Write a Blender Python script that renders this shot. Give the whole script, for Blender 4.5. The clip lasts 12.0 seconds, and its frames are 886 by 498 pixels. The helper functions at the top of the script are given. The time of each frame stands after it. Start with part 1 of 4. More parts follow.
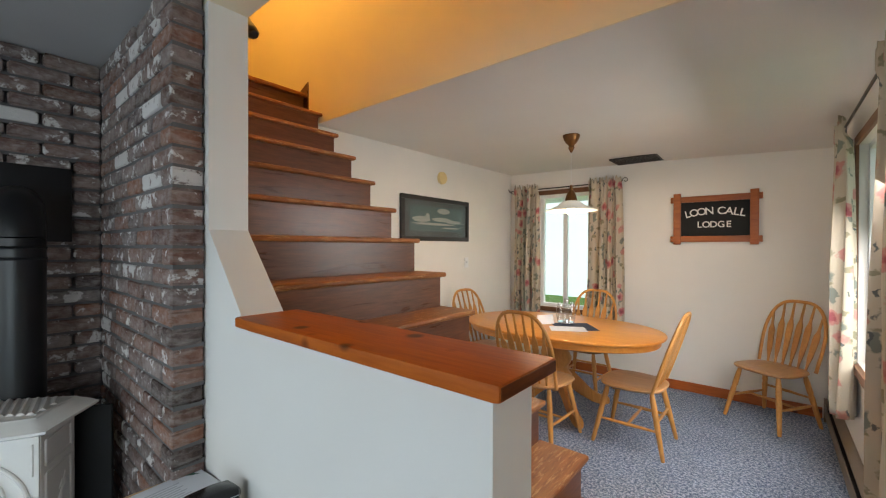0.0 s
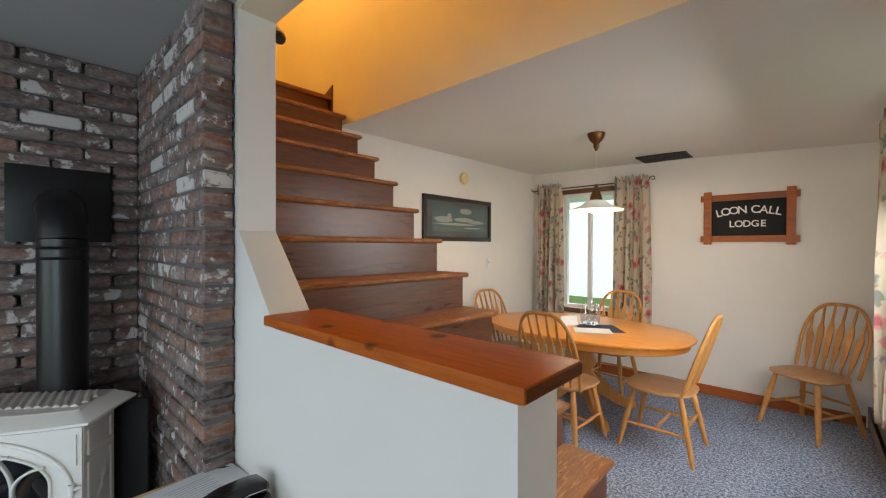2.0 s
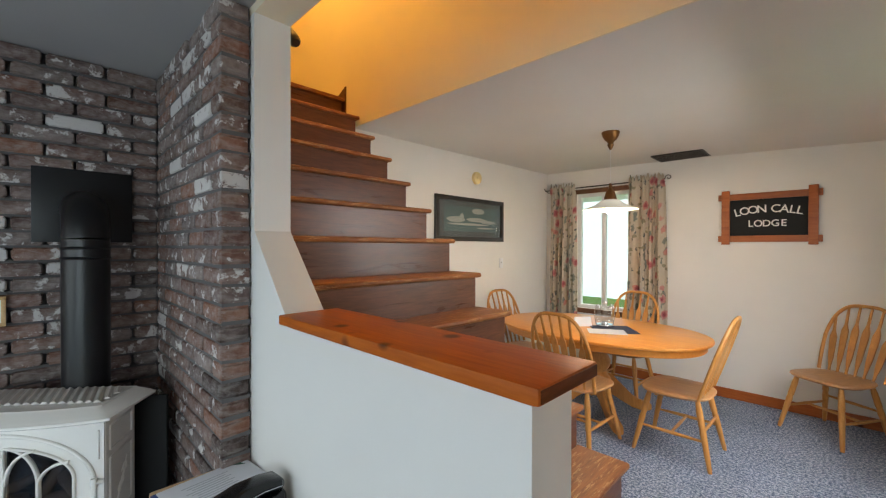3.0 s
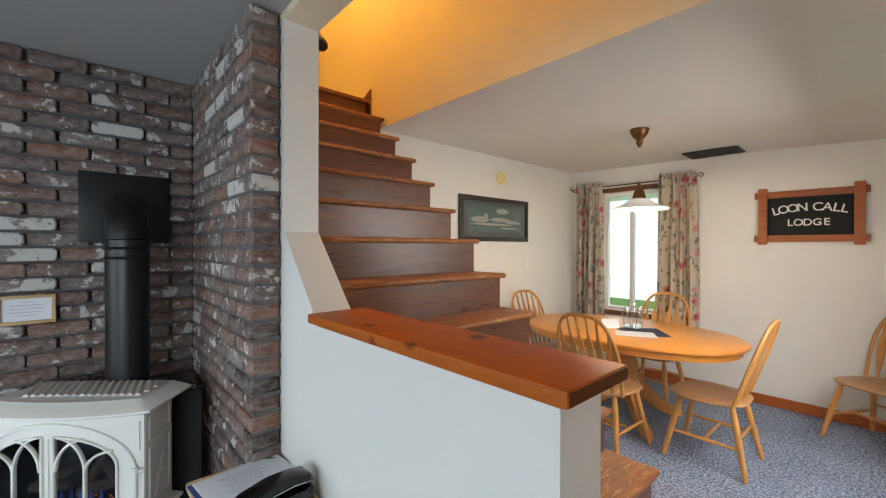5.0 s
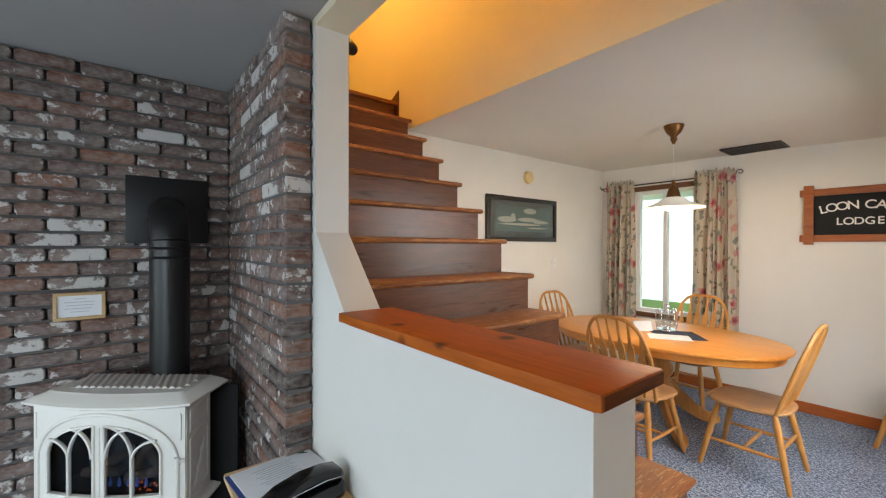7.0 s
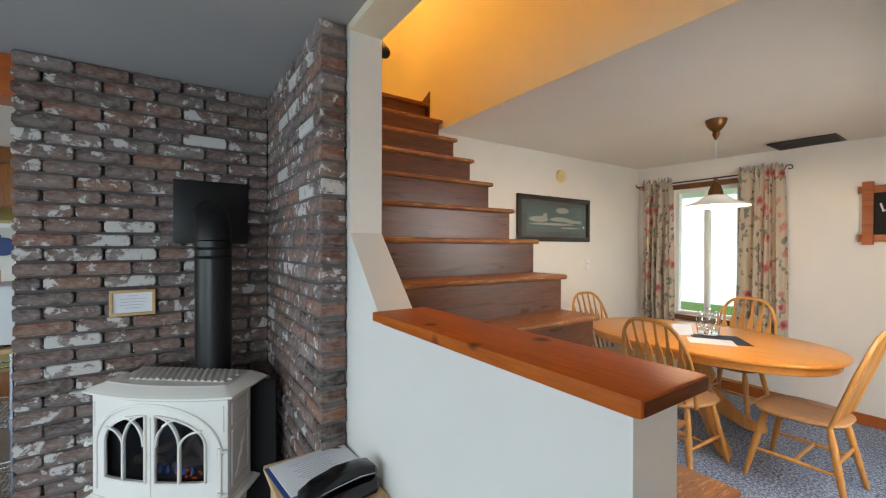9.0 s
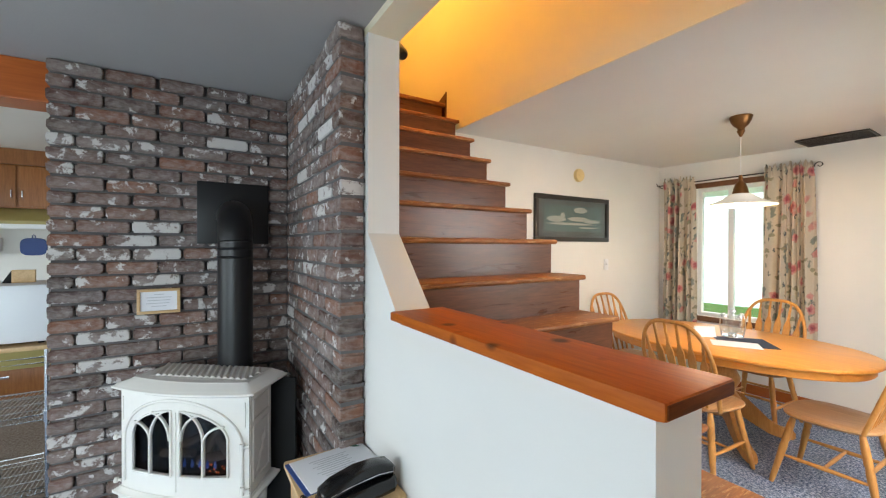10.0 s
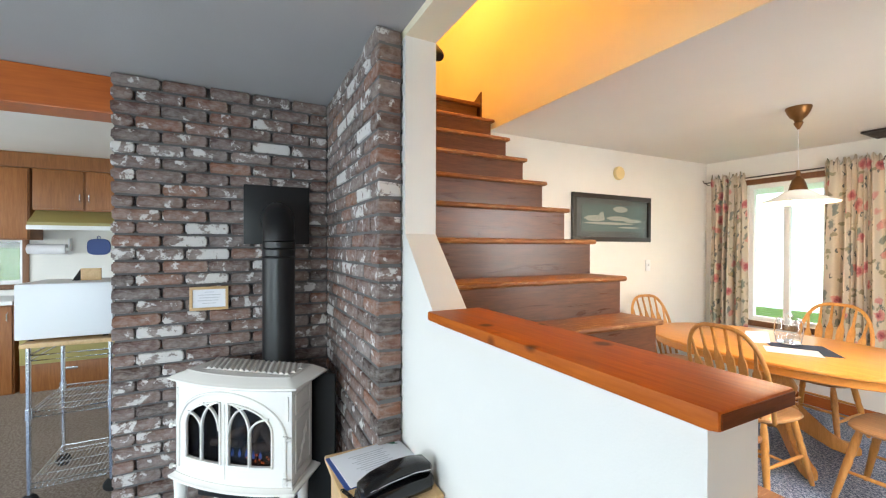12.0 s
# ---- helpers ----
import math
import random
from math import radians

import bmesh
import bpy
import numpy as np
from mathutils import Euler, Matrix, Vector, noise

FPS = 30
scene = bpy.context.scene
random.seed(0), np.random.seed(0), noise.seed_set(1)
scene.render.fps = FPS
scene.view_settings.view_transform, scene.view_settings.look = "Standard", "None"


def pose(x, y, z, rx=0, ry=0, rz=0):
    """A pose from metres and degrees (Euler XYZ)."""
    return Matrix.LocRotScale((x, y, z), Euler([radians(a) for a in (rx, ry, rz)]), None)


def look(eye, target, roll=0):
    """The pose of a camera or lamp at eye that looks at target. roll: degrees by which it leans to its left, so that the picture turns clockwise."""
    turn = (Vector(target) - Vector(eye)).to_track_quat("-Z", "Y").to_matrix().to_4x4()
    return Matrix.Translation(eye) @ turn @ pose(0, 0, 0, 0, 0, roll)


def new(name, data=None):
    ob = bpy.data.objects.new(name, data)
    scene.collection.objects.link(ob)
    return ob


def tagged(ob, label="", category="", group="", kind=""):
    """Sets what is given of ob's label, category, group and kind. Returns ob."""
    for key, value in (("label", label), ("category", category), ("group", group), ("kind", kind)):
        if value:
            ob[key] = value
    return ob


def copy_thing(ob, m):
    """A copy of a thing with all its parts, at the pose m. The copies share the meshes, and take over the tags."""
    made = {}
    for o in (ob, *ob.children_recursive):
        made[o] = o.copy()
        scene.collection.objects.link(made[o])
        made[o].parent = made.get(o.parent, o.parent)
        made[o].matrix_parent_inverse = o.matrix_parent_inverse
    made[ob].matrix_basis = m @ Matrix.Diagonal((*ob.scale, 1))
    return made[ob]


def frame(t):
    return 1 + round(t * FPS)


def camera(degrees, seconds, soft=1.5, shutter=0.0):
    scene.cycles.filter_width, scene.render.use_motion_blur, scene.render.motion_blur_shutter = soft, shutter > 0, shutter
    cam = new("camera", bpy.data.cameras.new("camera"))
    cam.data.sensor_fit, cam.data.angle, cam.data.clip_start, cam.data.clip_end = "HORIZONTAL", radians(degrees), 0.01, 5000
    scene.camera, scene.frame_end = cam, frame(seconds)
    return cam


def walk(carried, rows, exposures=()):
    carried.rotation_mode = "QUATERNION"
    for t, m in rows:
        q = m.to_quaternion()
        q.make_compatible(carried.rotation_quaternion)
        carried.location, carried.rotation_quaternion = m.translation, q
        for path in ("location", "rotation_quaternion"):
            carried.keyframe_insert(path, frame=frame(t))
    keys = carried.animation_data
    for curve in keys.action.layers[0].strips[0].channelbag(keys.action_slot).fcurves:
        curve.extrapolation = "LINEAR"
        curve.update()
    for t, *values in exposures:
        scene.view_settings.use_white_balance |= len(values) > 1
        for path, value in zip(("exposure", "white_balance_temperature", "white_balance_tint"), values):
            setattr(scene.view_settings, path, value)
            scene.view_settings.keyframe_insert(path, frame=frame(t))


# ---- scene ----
import functools

# ---------------------------------------------------------------- camera
cam = camera(95.95, 12.0, soft=1.2)
PITCH, ROLL = -0.364, -0.137
ROWS = [
    (0, 1.8421, -1.9917, 1.4742, 39.559),
    (0.5, 1.8414, -1.9925, 1.4745, 40.285),
    (1, 1.8407, -1.9934, 1.4747, 41.015),
    (1.5, 1.8400, -1.9943, 1.4749, 41.825),
    (2, 1.8393, -1.9954, 1.4752, 42.669),
    (2.5, 1.8387, -1.9965, 1.4754, 43.521),
    (3, 1.8380, -1.9976, 1.4756, 44.404),
    (5, 1.8354, -2.0031, 1.4766, 47.751),
    (5.5, 1.8347, -2.0046, 1.4768, 48.689),
    (6, 1.8341, -2.0062, 1.4771, 49.580),
    (6.5, 1.8334, -2.0079, 1.4773, 50.546),
    (7, 1.8328, -2.0097, 1.4775, 51.500),
    (9, 1.8304, -2.0175, 1.4785, 55.758),
    (9.5, 1.8298, -2.0196, 1.4787, 56.892),
    (10, 1.8292, -2.0218, 1.4789, 58.073),
    (10.5, 1.8286, -2.0240, 1.4792, 59.228),
    (11, 1.8280, -2.0264, 1.4794, 60.409),
    (11.5, 1.8274, -2.0288, 1.4797, 61.650),
    (12, 1.8268, -2.0313, 1.4799, 62.930),
]
walk(cam, [(t, pose(x, y, z, 90 + PITCH, ROLL, yaw)) for t, x, y, z, yaw in ROWS],
     exposures=[(0.0, -0.3), (3.0, -0.25), (6.0, -0.08), (9.0, -0.1), (9.5, 0.0), (10.0, 0.25), (11.0, 0.58), (12.0, 0.64)])

# ---------------------------------------------------------------- light
world = bpy.data.worlds.new("sky")
scene.world = world
world.use_nodes = True
wn = world.node_tree
sky = wn.nodes.new("ShaderNodeTexSky")
sky.sky_type = "NISHITA"
sky.sun_disc = False
sky.sun_elevation = radians(42)
sky.sun_rotation = radians(140)
sky.dust_density = 3.0
wn.nodes["Background"].inputs["Strength"].default_value = 0.12
wn.links.new(sky.outputs["Color"], wn.nodes["Background"].inputs["Color"])


def lamp(name, kind, m, power, colour, size=0.1, size_y=None):
    data = bpy.data.lights.new(name, kind)
    data.energy, data.color = power, colour
    if kind == "AREA":
        data.shape = "RECTANGLE"
        data.size, data.size_y = size, size_y or size
    elif kind == "SUN":
        data.angle = radians(size)
    else:
        data.shadow_soft_size = size
    ob = new(name, data)
    ob.matrix_world = m
    return ob


# overcast sun, and the sky's light in the openings, two of them added
lamp("sun", "SUN", look((0, -20, 20), (6, 0, 0)), 0.8, (1, 0.97, 0.93), 15)
lamp("north_window_light", "AREA", look((-0.15, 4.15, 2.95), (-0.15, 2.3, 0.9)), 190, (1, 0.98, 0.96), 1.6, 1.0)
lamp("east_window_light", "AREA", look((2.44, 0.62, 1.45), (0.0, 0.62, -0.9)), 58, (1, 0.96, 0.95), 1.3, 1.3)
lamp("living_window_light", "AREA", look((0.6, -6.1, 1.08), (0.6, -2.0, -2.6)), 64, (0.82, 0.92, 1), 2.8, 1.8)
# fill through an unseen opening, added to brighten stove and brick
lamp("living_side_fill", "AREA", look((2.44, -3.75, 1.15), (-0.5, -2.4, -2.2)), 52, (0.8, 0.91, 1), 1.6, 1.6)
# fill for the kitchen through an added south opening out of view
lamp("kitchen_fill", "AREA", look((-2.4, -6.1, 1.6), (-2.6, 0.0, 0.5)), 42, (0.88, 0.95, 1), 1.4, 1.1)
# bulb of the dining pendant, and the lamp in the upper hall
lamp("pendant_bulb_light", "POINT", pose(0.54, 1.265, 1.705), 20, (1, 0.72, 0.42), 0.04)
lamp("upper_hall_light", "POINT", pose(-0.75, -0.95, 4.3), 60, (1, 0.5, 0.1), 0.12)


# ---------------------------------------------------------------- materials
def material(name, build, rough=0.6, metal=0.0, spec=0.5):
    m = bpy.data.materials.new(name)
    m.use_nodes = True
    nt = m.node_tree
    b = nt.nodes["Principled BSDF"]
    b.inputs["Roughness"].default_value = rough
    b.inputs["Metallic"].default_value = metal
    b.inputs["Specular IOR Level"].default_value = spec
    build(nt, b)
    return m


def nd(nt, kind, **ins):
    n = nt.nodes.new("ShaderNode" + kind)
    for k, v in ins.items():
        n.inputs[k.replace("_", " ")].default_value = v
    return n


def coords(nt, scale=(1, 1, 1), which="Object"):
    tc = nt.nodes.new("ShaderNodeTexCoord")
    mp = nt.nodes.new("ShaderNodeMapping")
    mp.inputs["Scale"].default_value = scale
    nt.links.new(tc.outputs[which], mp.inputs["Vector"])
    return mp.outputs["Vector"]


def noise_tex(nt, vec, scale, detail=4, rough=0.55, dist=0.0):
    n = nt.nodes.new("ShaderNodeTexNoise")
    for k, v in (("Scale", scale), ("Detail", detail), ("Roughness", rough), ("Distortion", dist)):
        n.inputs[k].default_value = v
    nt.links.new(vec, n.inputs["Vector"])
    return n.outputs["Fac"]


def ramp(nt, fac, stops):
    r = nt.nodes.new("ShaderNodeValToRGB")
    els = r.color_ramp.elements
    while len(els) < len(stops):
        els.new(0.5)
    for e, (p, c) in zip(els, stops):
        e.position, e.color = p, (*c, 1)
    nt.links.new(fac, r.inputs["Fac"])
    return r.outputs["Color"]


def mix(nt, fac, a, b, mode="MIX"):
    m = nt.nodes.new("ShaderNodeMix")
    m.data_type, m.blend_type = "RGBA", mode
    for sock, v in ((m.inputs[0], fac), (m.inputs[6], a), (m.inputs[7], b)):
        if isinstance(v, bpy.types.NodeSocket):
            nt.links.new(v, sock)
        else:
            sock.default_value = (*v, 1) if isinstance(v, tuple) else v
    return m.outputs[2]


def bump(nt, b, height, strength=0.2, dist=0.005):
    n = nt.nodes.new("ShaderNodeBump")
    n.inputs["Strength"].default_value, n.inputs["Distance"].default_value = strength, dist
    nt.links.new(height, n.inputs["Height"])
    nt.links.new(n.outputs["Normal"], b.inputs["Normal"])


def rough_from(nt, b, fac, lo, hi):
    r = nt.nodes.new("ShaderNodeMapRange")
    r.inputs["To Min"].default_value, r.inputs["To Max"].default_value = lo, hi
    nt.links.new(fac, r.inputs["Value"])
    nt.links.new(r.outputs["Result"], b.inputs["Roughness"])


def paint(name, colour, rough=0.6, var=0.05, grain=260, strength=0.12):
    def build(nt, b):
        v = coords(nt)
        big, fine = noise_tex(nt, v, 1.7, 3), noise_tex(nt, v, grain, 2)
        dark = tuple(c * (1 - var) for c in colour)
        nt.links.new(ramp(nt, big, [(0.3, dark), (0.7, colour)]), b.inputs["Base Color"])
        bump(nt, b, fine, strength, 0.002)
        rough_from(nt, b, big, rough - 0.05, rough + 0.08)
    return material(name, build)


def wood(name, dark, light, axis=0, scale=9, rough=0.35, knots=False, wear=None, coat=0.0, spec=0.4):
    """Grain stretched along one axis of the object; wear: a paler worn colour in patches."""
    def build(nt, b):
        s = [scale, scale, scale]
        s[axis] = scale * 0.09
        v = coords(nt, tuple(s))
        grain = noise_tex(nt, v, 3.2, 6, 0.62, 1.1)
        fine = noise_tex(nt, v, 16, 3, 0.6, 0.3)
        col = ramp(nt, grain, [(0.28, dark), (0.5, tuple((a + c) / 2 for a, c in zip(dark, light))), (0.72, light)])
        col = mix(nt, 0.35, col, ramp(nt, fine, [(0.35, dark), (0.65, light)]))
        plain = coords(nt)
        if knots:
            vo = nt.nodes.new("ShaderNodeTexVoronoi")
            vo.inputs["Scale"].default_value = 8.0
            nt.links.new(plain, vo.inputs["Vector"])
            col = mix(nt, ramp(nt, vo.outputs["Distance"], [(0.1, (1, 1, 1)), (0.2, (0, 0, 0))]), col, tuple(c * 0.25 for c in dark))
        if wear:
            w = noise_tex(nt, coords(nt, (14, 2, 14)), 5.0, 8, 0.75, 0.3)
            col = mix(nt, ramp(nt, w, [(0.54, (0, 0, 0)), (0.6, (0.8, 0.8, 0.8))]), col, wear)
        obinfo = nt.nodes.new("ShaderNodeObjectInfo")
        hv = nt.nodes.new("ShaderNodeHueSaturation")
        mr = nt.nodes.new("ShaderNodeMapRange")
        mr.inputs["To Min"].default_value, mr.inputs["To Max"].default_value = 0.86, 1.12
        nt.links.new(obinfo.outputs["Random"], mr.inputs["Value"])
        nt.links.new(mr.outputs["Result"], hv.inputs["Value"])
        nt.links.new(col, hv.inputs["Color"])
        nt.links.new(hv.outputs["Color"], b.inputs["Base Color"])
        bump(nt, b, fine, 0.15, 0.002)
        rough_from(nt, b, grain, rough - 0.06, rough + 0.12)
        b.inputs["Coat Weight"].default_value = coat
        b.inputs["Coat Roughness"].default_value = 0.12
    return material(name, build, spec=spec)


def metal(name, colour, rough=0.3, spots=0.15):
    def build(nt, b):
        n = noise_tex(nt, coords(nt), 40, 4)
        nt.links.new(ramp(nt, n, [(0.3, tuple(c * (1 - spots) for c in colour)), (0.7, colour)]), b.inputs["Base Color"])
        rough_from(nt, b, n, rough - 0.05, rough + 0.1)
    return material(name, build, metal=1.0)


def brick_material():
    def build(nt, b):
        info = nt.nodes.new("ShaderNodeObjectInfo")
        rnd = info.outputs["Random"]
        v = coords(nt)
        add = nt.nodes.new("ShaderNodeVectorMath")
        sc = nt.nodes.new("ShaderNodeVectorMath")
        sc.operation = "SCALE"
        sc.inputs[0].default_value = (37.0, 19.0, 53.0)
        nt.links.new(rnd, sc.inputs["Scale"])
        nt.links.new(v, add.inputs[0])
        nt.links.new(sc.outputs["Vector"], add.inputs[1])
        p = add.outputs["Vector"]
        # fired clay: mauve browns, greys, a few orange and nearly black ones
        base = ramp(nt, rnd, [
            (0.0, (0.13, 0.055, 0.04)), (0.1, (0.18, 0.13, 0.118)), (0.2, (0.29, 0.115, 0.062)), (0.3, (0.11, 0.083, 0.08)),
            (0.42, (0.24, 0.14, 0.108)), (0.52, (0.17, 0.145, 0.138)), (0.62, (0.31, 0.13, 0.07)), (0.7, (0.04, 0.03, 0.027)),
            (0.76, (0.21, 0.15, 0.13)), (0.86, (0.16, 0.07, 0.048)), (0.95, (0.27, 0.215, 0.195))])
        mott = noise_tex(nt, p, 26, 5, 0.65)
        col = mix(nt, 0.34, base, ramp(nt, mott, [(0.36, (0.04, 0.03, 0.028)), (0.5, (0.16, 0.115, 0.1)), (0.64, (0.33, 0.27, 0.245))]))
        # thin lime haze left in streaks along the face
        haze = noise_tex(nt, coords(nt, (1, 1, 2.6)), 9, 6, 0.7, 0.6)
        col = mix(nt, ramp(nt, haze, [(0.44, (0, 0, 0)), (0.66, (0.6, 0.6, 0.6))]), col, (0.4, 0.37, 0.35))
        # old white paint in solid flakes, on some bricks only
        patch = noise_tex(nt, p, 14, 6, 0.66, 0.3)
        shift = nt.nodes.new("ShaderNodeMath")
        shift.operation = "MULTIPLY_ADD"
        steps = [(0.0, 0.0), (0.1, 0.4), (0.18, 0.15), (0.3, 0.3), (0.36, 0.6), (0.41, 0.2), (0.55, 0.4), (0.66, 0.0), (0.75, 0.0), (0.8, 0.45), (0.84, 0.15), (0.945, 0.3), (0.955, 0.95)]
        whites = ramp(nt, rnd, [(q, (w, w, w)) for q, w in steps])
        nt.links.new(whites, shift.inputs[0])
        shift.inputs[1].default_value = 0.21
        nt.links.new(patch, shift.inputs[2])
        col = mix(nt, ramp(nt, shift.outputs[0], [(0.625, (0, 0, 0)), (0.67, (0.9, 0.9, 0.9))]), col, (0.66, 0.635, 0.61))
        nt.links.new(col, b.inputs["Base Color"])
        bump(nt, b, noise_tex(nt, p, 60, 6, 0.72), 0.7, 0.007)
    return material("old_brick", build, rough=0.9, spec=0.2)


def carpet(name, a, c, spot):
    def build(nt, b):
        v = coords(nt)
        sp, big = noise_tex(nt, v, 62, 4, 0.85), noise_tex(nt, v, 3.0, 4)
        col = ramp(nt, sp, [(0.43, a), (0.5, c), (0.57, spot)])
        col = mix(nt, 0.25, col, ramp(nt, big, [(0.35, a), (0.65, c)]))
        nt.links.new(col, b.inputs["Base Color"])
        bump(nt, b, noise_tex(nt, v, 320, 3, 0.8), 0.8, 0.01)
    return material(name, build, rough=0.95, spec=0.1)


def floral():
    """Cream cotton printed with rose blooms and grey-green sprigs."""
    def build(nt, b):
        v = coords(nt, (1, 1, 1), "UV")
        wob = nt.nodes.new("ShaderNodeTexNoise")
        wob.inputs["Scale"].default_value = 26
        wob.inputs["Detail"].default_value = 4
        nt.links.new(v, wob.inputs["Vector"])
        vm = nt.nodes.new("ShaderNodeVectorMath")
        vm.operation = "MULTIPLY_ADD"
        vm.inputs[1].default_value = (0.07, 0.07, 0.0)
        nt.links.new(wob.outputs["Color"], vm.inputs[0])
        nt.links.new(v, vm.inputs[2])
        col = mix(nt, noise_tex(nt, v, 5, 3), (0.56, 0.49, 0.37), (0.49, 0.44, 0.36))

        def motif(col, scale, stretch, off, lo, hi, colour, least):
            mp = nt.nodes.new("ShaderNodeMapping")
            mp.inputs["Location"].default_value = (off, off * 0.7, 0)
            mp.inputs["Scale"].default_value = stretch
            mp.inputs["Rotation"].default_value = (0, 0, off)
            nt.links.new(vm.outputs["Vector"], mp.inputs["Vector"])
            vo = nt.nodes.new("ShaderNodeTexVoronoi")
            vo.inputs["Scale"].default_value = scale
            nt.links.new(mp.outputs["Vector"], vo.inputs["Vector"])
            shape = ramp(nt, vo.outputs["Distance"], [(lo, (1, 1, 1)), (hi, (0, 0, 0))])
            pick = ramp(nt, vo.outputs["Color"], [(least, (0, 0, 0)), (least + 0.02, (1, 1, 1))])
            return mix(nt, mix(nt, 1.0, shape, pick, "MULTIPLY"), col, colour)
        col = motif(col, 13, (1, 0.5, 1), 0.6, 0.27, 0.34, (0.2, 0.22, 0.19), 0.3)
        col = motif(col, 15, (0.5, 1, 1), 1.9, 0.23, 0.3, (0.27, 0.25, 0.17), 0.36)
        col = motif(col, 24, (1, 0.4, 1), 2.6, 0.2, 0.27, (0.12, 0.13, 0.13), 0.4)
        col = motif(col, 8, (1, 1, 1), 0.0, 0.34, 0.42, (0.52, 0.25, 0.22), 0.52)
        col = motif(col, 8, (1, 1, 1), 0.0, 0.18, 0.27, (0.36, 0.1, 0.11), 0.52)
        col = motif(col, 8, (1, 1, 1), 0.0, 0.06, 0.1, (0.2, 0.05, 0.06), 0.52)
        nt.links.new(col, b.inputs["Base Color"])
        bump(nt, b, noise_tex(nt, v, 300, 2), 0.15, 0.002)
    return material("floral_cloth", build, rough=0.85, spec=0.2)


def glass(name, tint=(1, 1, 1), rough=0.0, mixin=0.12):
    m = bpy.data.materials.new(name)
    m.use_nodes = True
    nt = m.node_tree
    nt.nodes.remove(nt.nodes["Principled BSDF"])
    tr, gl, mx = nd(nt, "BsdfTransparent"), nd(nt, "BsdfGlossy"), nd(nt, "MixShader")
    tr.inputs["Color"].default_value = (*tint, 1)
    gl.inputs["Roughness"].default_value = rough
    mx.inputs["Fac"].default_value = mixin
    nt.links.new(tr.outputs[0], mx.inputs[1])
    nt.links.new(gl.outputs[0], mx.inputs[2])
    nt.links.new(mx.outputs[0], nt.nodes["Material Output"].inputs["Surface"])
    return m


def glow(name, colour, strength):
    def build(nt, b):
        b.inputs["Base Color"].default_value = (*colour, 1)
        b.inputs["Emission Color"].default_value = (*colour, 1)
        b.inputs["Emission Strength"].default_value = strength
    return material(name, build)


M_WALL = paint("wall_paint", (0.8, 0.79, 0.75), 0.55)
M_CEIL = paint("ceiling_paint", (0.76, 0.74, 0.7), 0.8, 0.04, 120, 0.3)
# white ceiling greyed: the low light on it is put into the colour
M_CEIL_LIVING_DIM = paint("living_ceiling_dimmed", (0.43, 0.415, 0.4), 0.85, 0.06, 120, 0.3)
# cream puts part of the hall lamp's warmth into the wall colour
M_HALL_TINTED = paint("hall_lamp_tint", (0.82, 0.74, 0.55), 0.6)
M_BRICK = brick_material()
M_MORTAR = paint("mortar", (0.155, 0.147, 0.147), 0.95, 0.4, 60, 0.9)
M_CARPET = carpet("blue_carpet", (0.09, 0.125, 0.21), (0.29, 0.36, 0.5), (0.72, 0.79, 0.92))
M_TAN = carpet("tan_carpet", (0.17, 0.13, 0.1), (0.26, 0.21, 0.17), (0.36, 0.31, 0.27))
M_STAIR = wood("dark_stained_oak", (0.08, 0.029, 0.014), (0.22, 0.083, 0.037), 1, 8, 0.27, spec=0.42)
M_TREAD = wood("worn_tread_oak", (0.16, 0.05, 0.013), (0.42, 0.16, 0.045), 1, 8, 0.4, wear=(0.55, 0.3, 0.12), spec=0.3)
M_CAP = wood("knotty_pine", (0.31, 0.062, 0.006), (0.52, 0.135, 0.015), 0, 6, 0.4, knots=True, coat=0.0, spec=0.16)
M_ENDGRAIN = wood("pine_end_grain", (0.07, 0.016, 0.003), (0.2, 0.05, 0.009), 1, 10, 0.5, spec=0.15)
M_TRIM = wood("pine_trim", (0.32, 0.075, 0.015), (0.5, 0.145, 0.032), 0, 7, 0.35, knots=True)
M_OAK = wood("honey_oak", (0.46, 0.19, 0.045), (0.68, 0.35, 0.1), 2, 9, 0.34, coat=0.08)
M_OAKX = wood("honey_oak_top", (0.6, 0.225, 0.036), (0.76, 0.34, 0.07), 0, 6, 0.3, coat=0.15)
M_OAKS = wood("oak_seat", (0.34, 0.16, 0.06), (0.58, 0.33, 0.15), 1, 7, 0.35, coat=0.2)
M_BEAM = wood("beam_pine", (0.42, 0.09, 0.012), (0.6, 0.15, 0.025), 1, 5, 0.35)
M_CAB = wood("cabinet_wood", (0.2, 0.068, 0.017), (0.36, 0.145, 0.044), 2, 6, 0.35)
M_SIGN = wood("sign_cedar", (0.24, 0.065, 0.018), (0.4, 0.125, 0.036), 0, 7, 0.4)
M_WINWOOD = wood("window_wood", (0.13, 0.055, 0.025), (0.24, 0.11, 0.05), 2, 7, 0.45)
M_BLACKFRAME = paint("black_frame", (0.02, 0.016, 0.014), 0.35, 0.3)
M_BLACK = paint("black_panel", (0.006, 0.0065, 0.007), 0.75, 0.3)
M_STOVEBLACK = paint("stovepipe_black", (0.005, 0.0055, 0.007), 0.36, 0.3, 120, 0.12)
M_PLASTICBLACK = paint("phone_plastic", (0.006, 0.006, 0.007), 0.2, 0.1, 400, 0.02)
# cream enamel greyed to paint in the shade between the louvres
M_LOUVRE_SHADE = paint("enamel_gap_shade", (0.5, 0.485, 0.45), 0.5)
M_ENAMEL = paint("cream_enamel", (0.84, 0.82, 0.77), 0.22, 0.05, 90, 0.05)
M_WHITE = paint("white_plastic", (0.82, 0.84, 0.86), 0.3, 0.03, 300, 0.03)
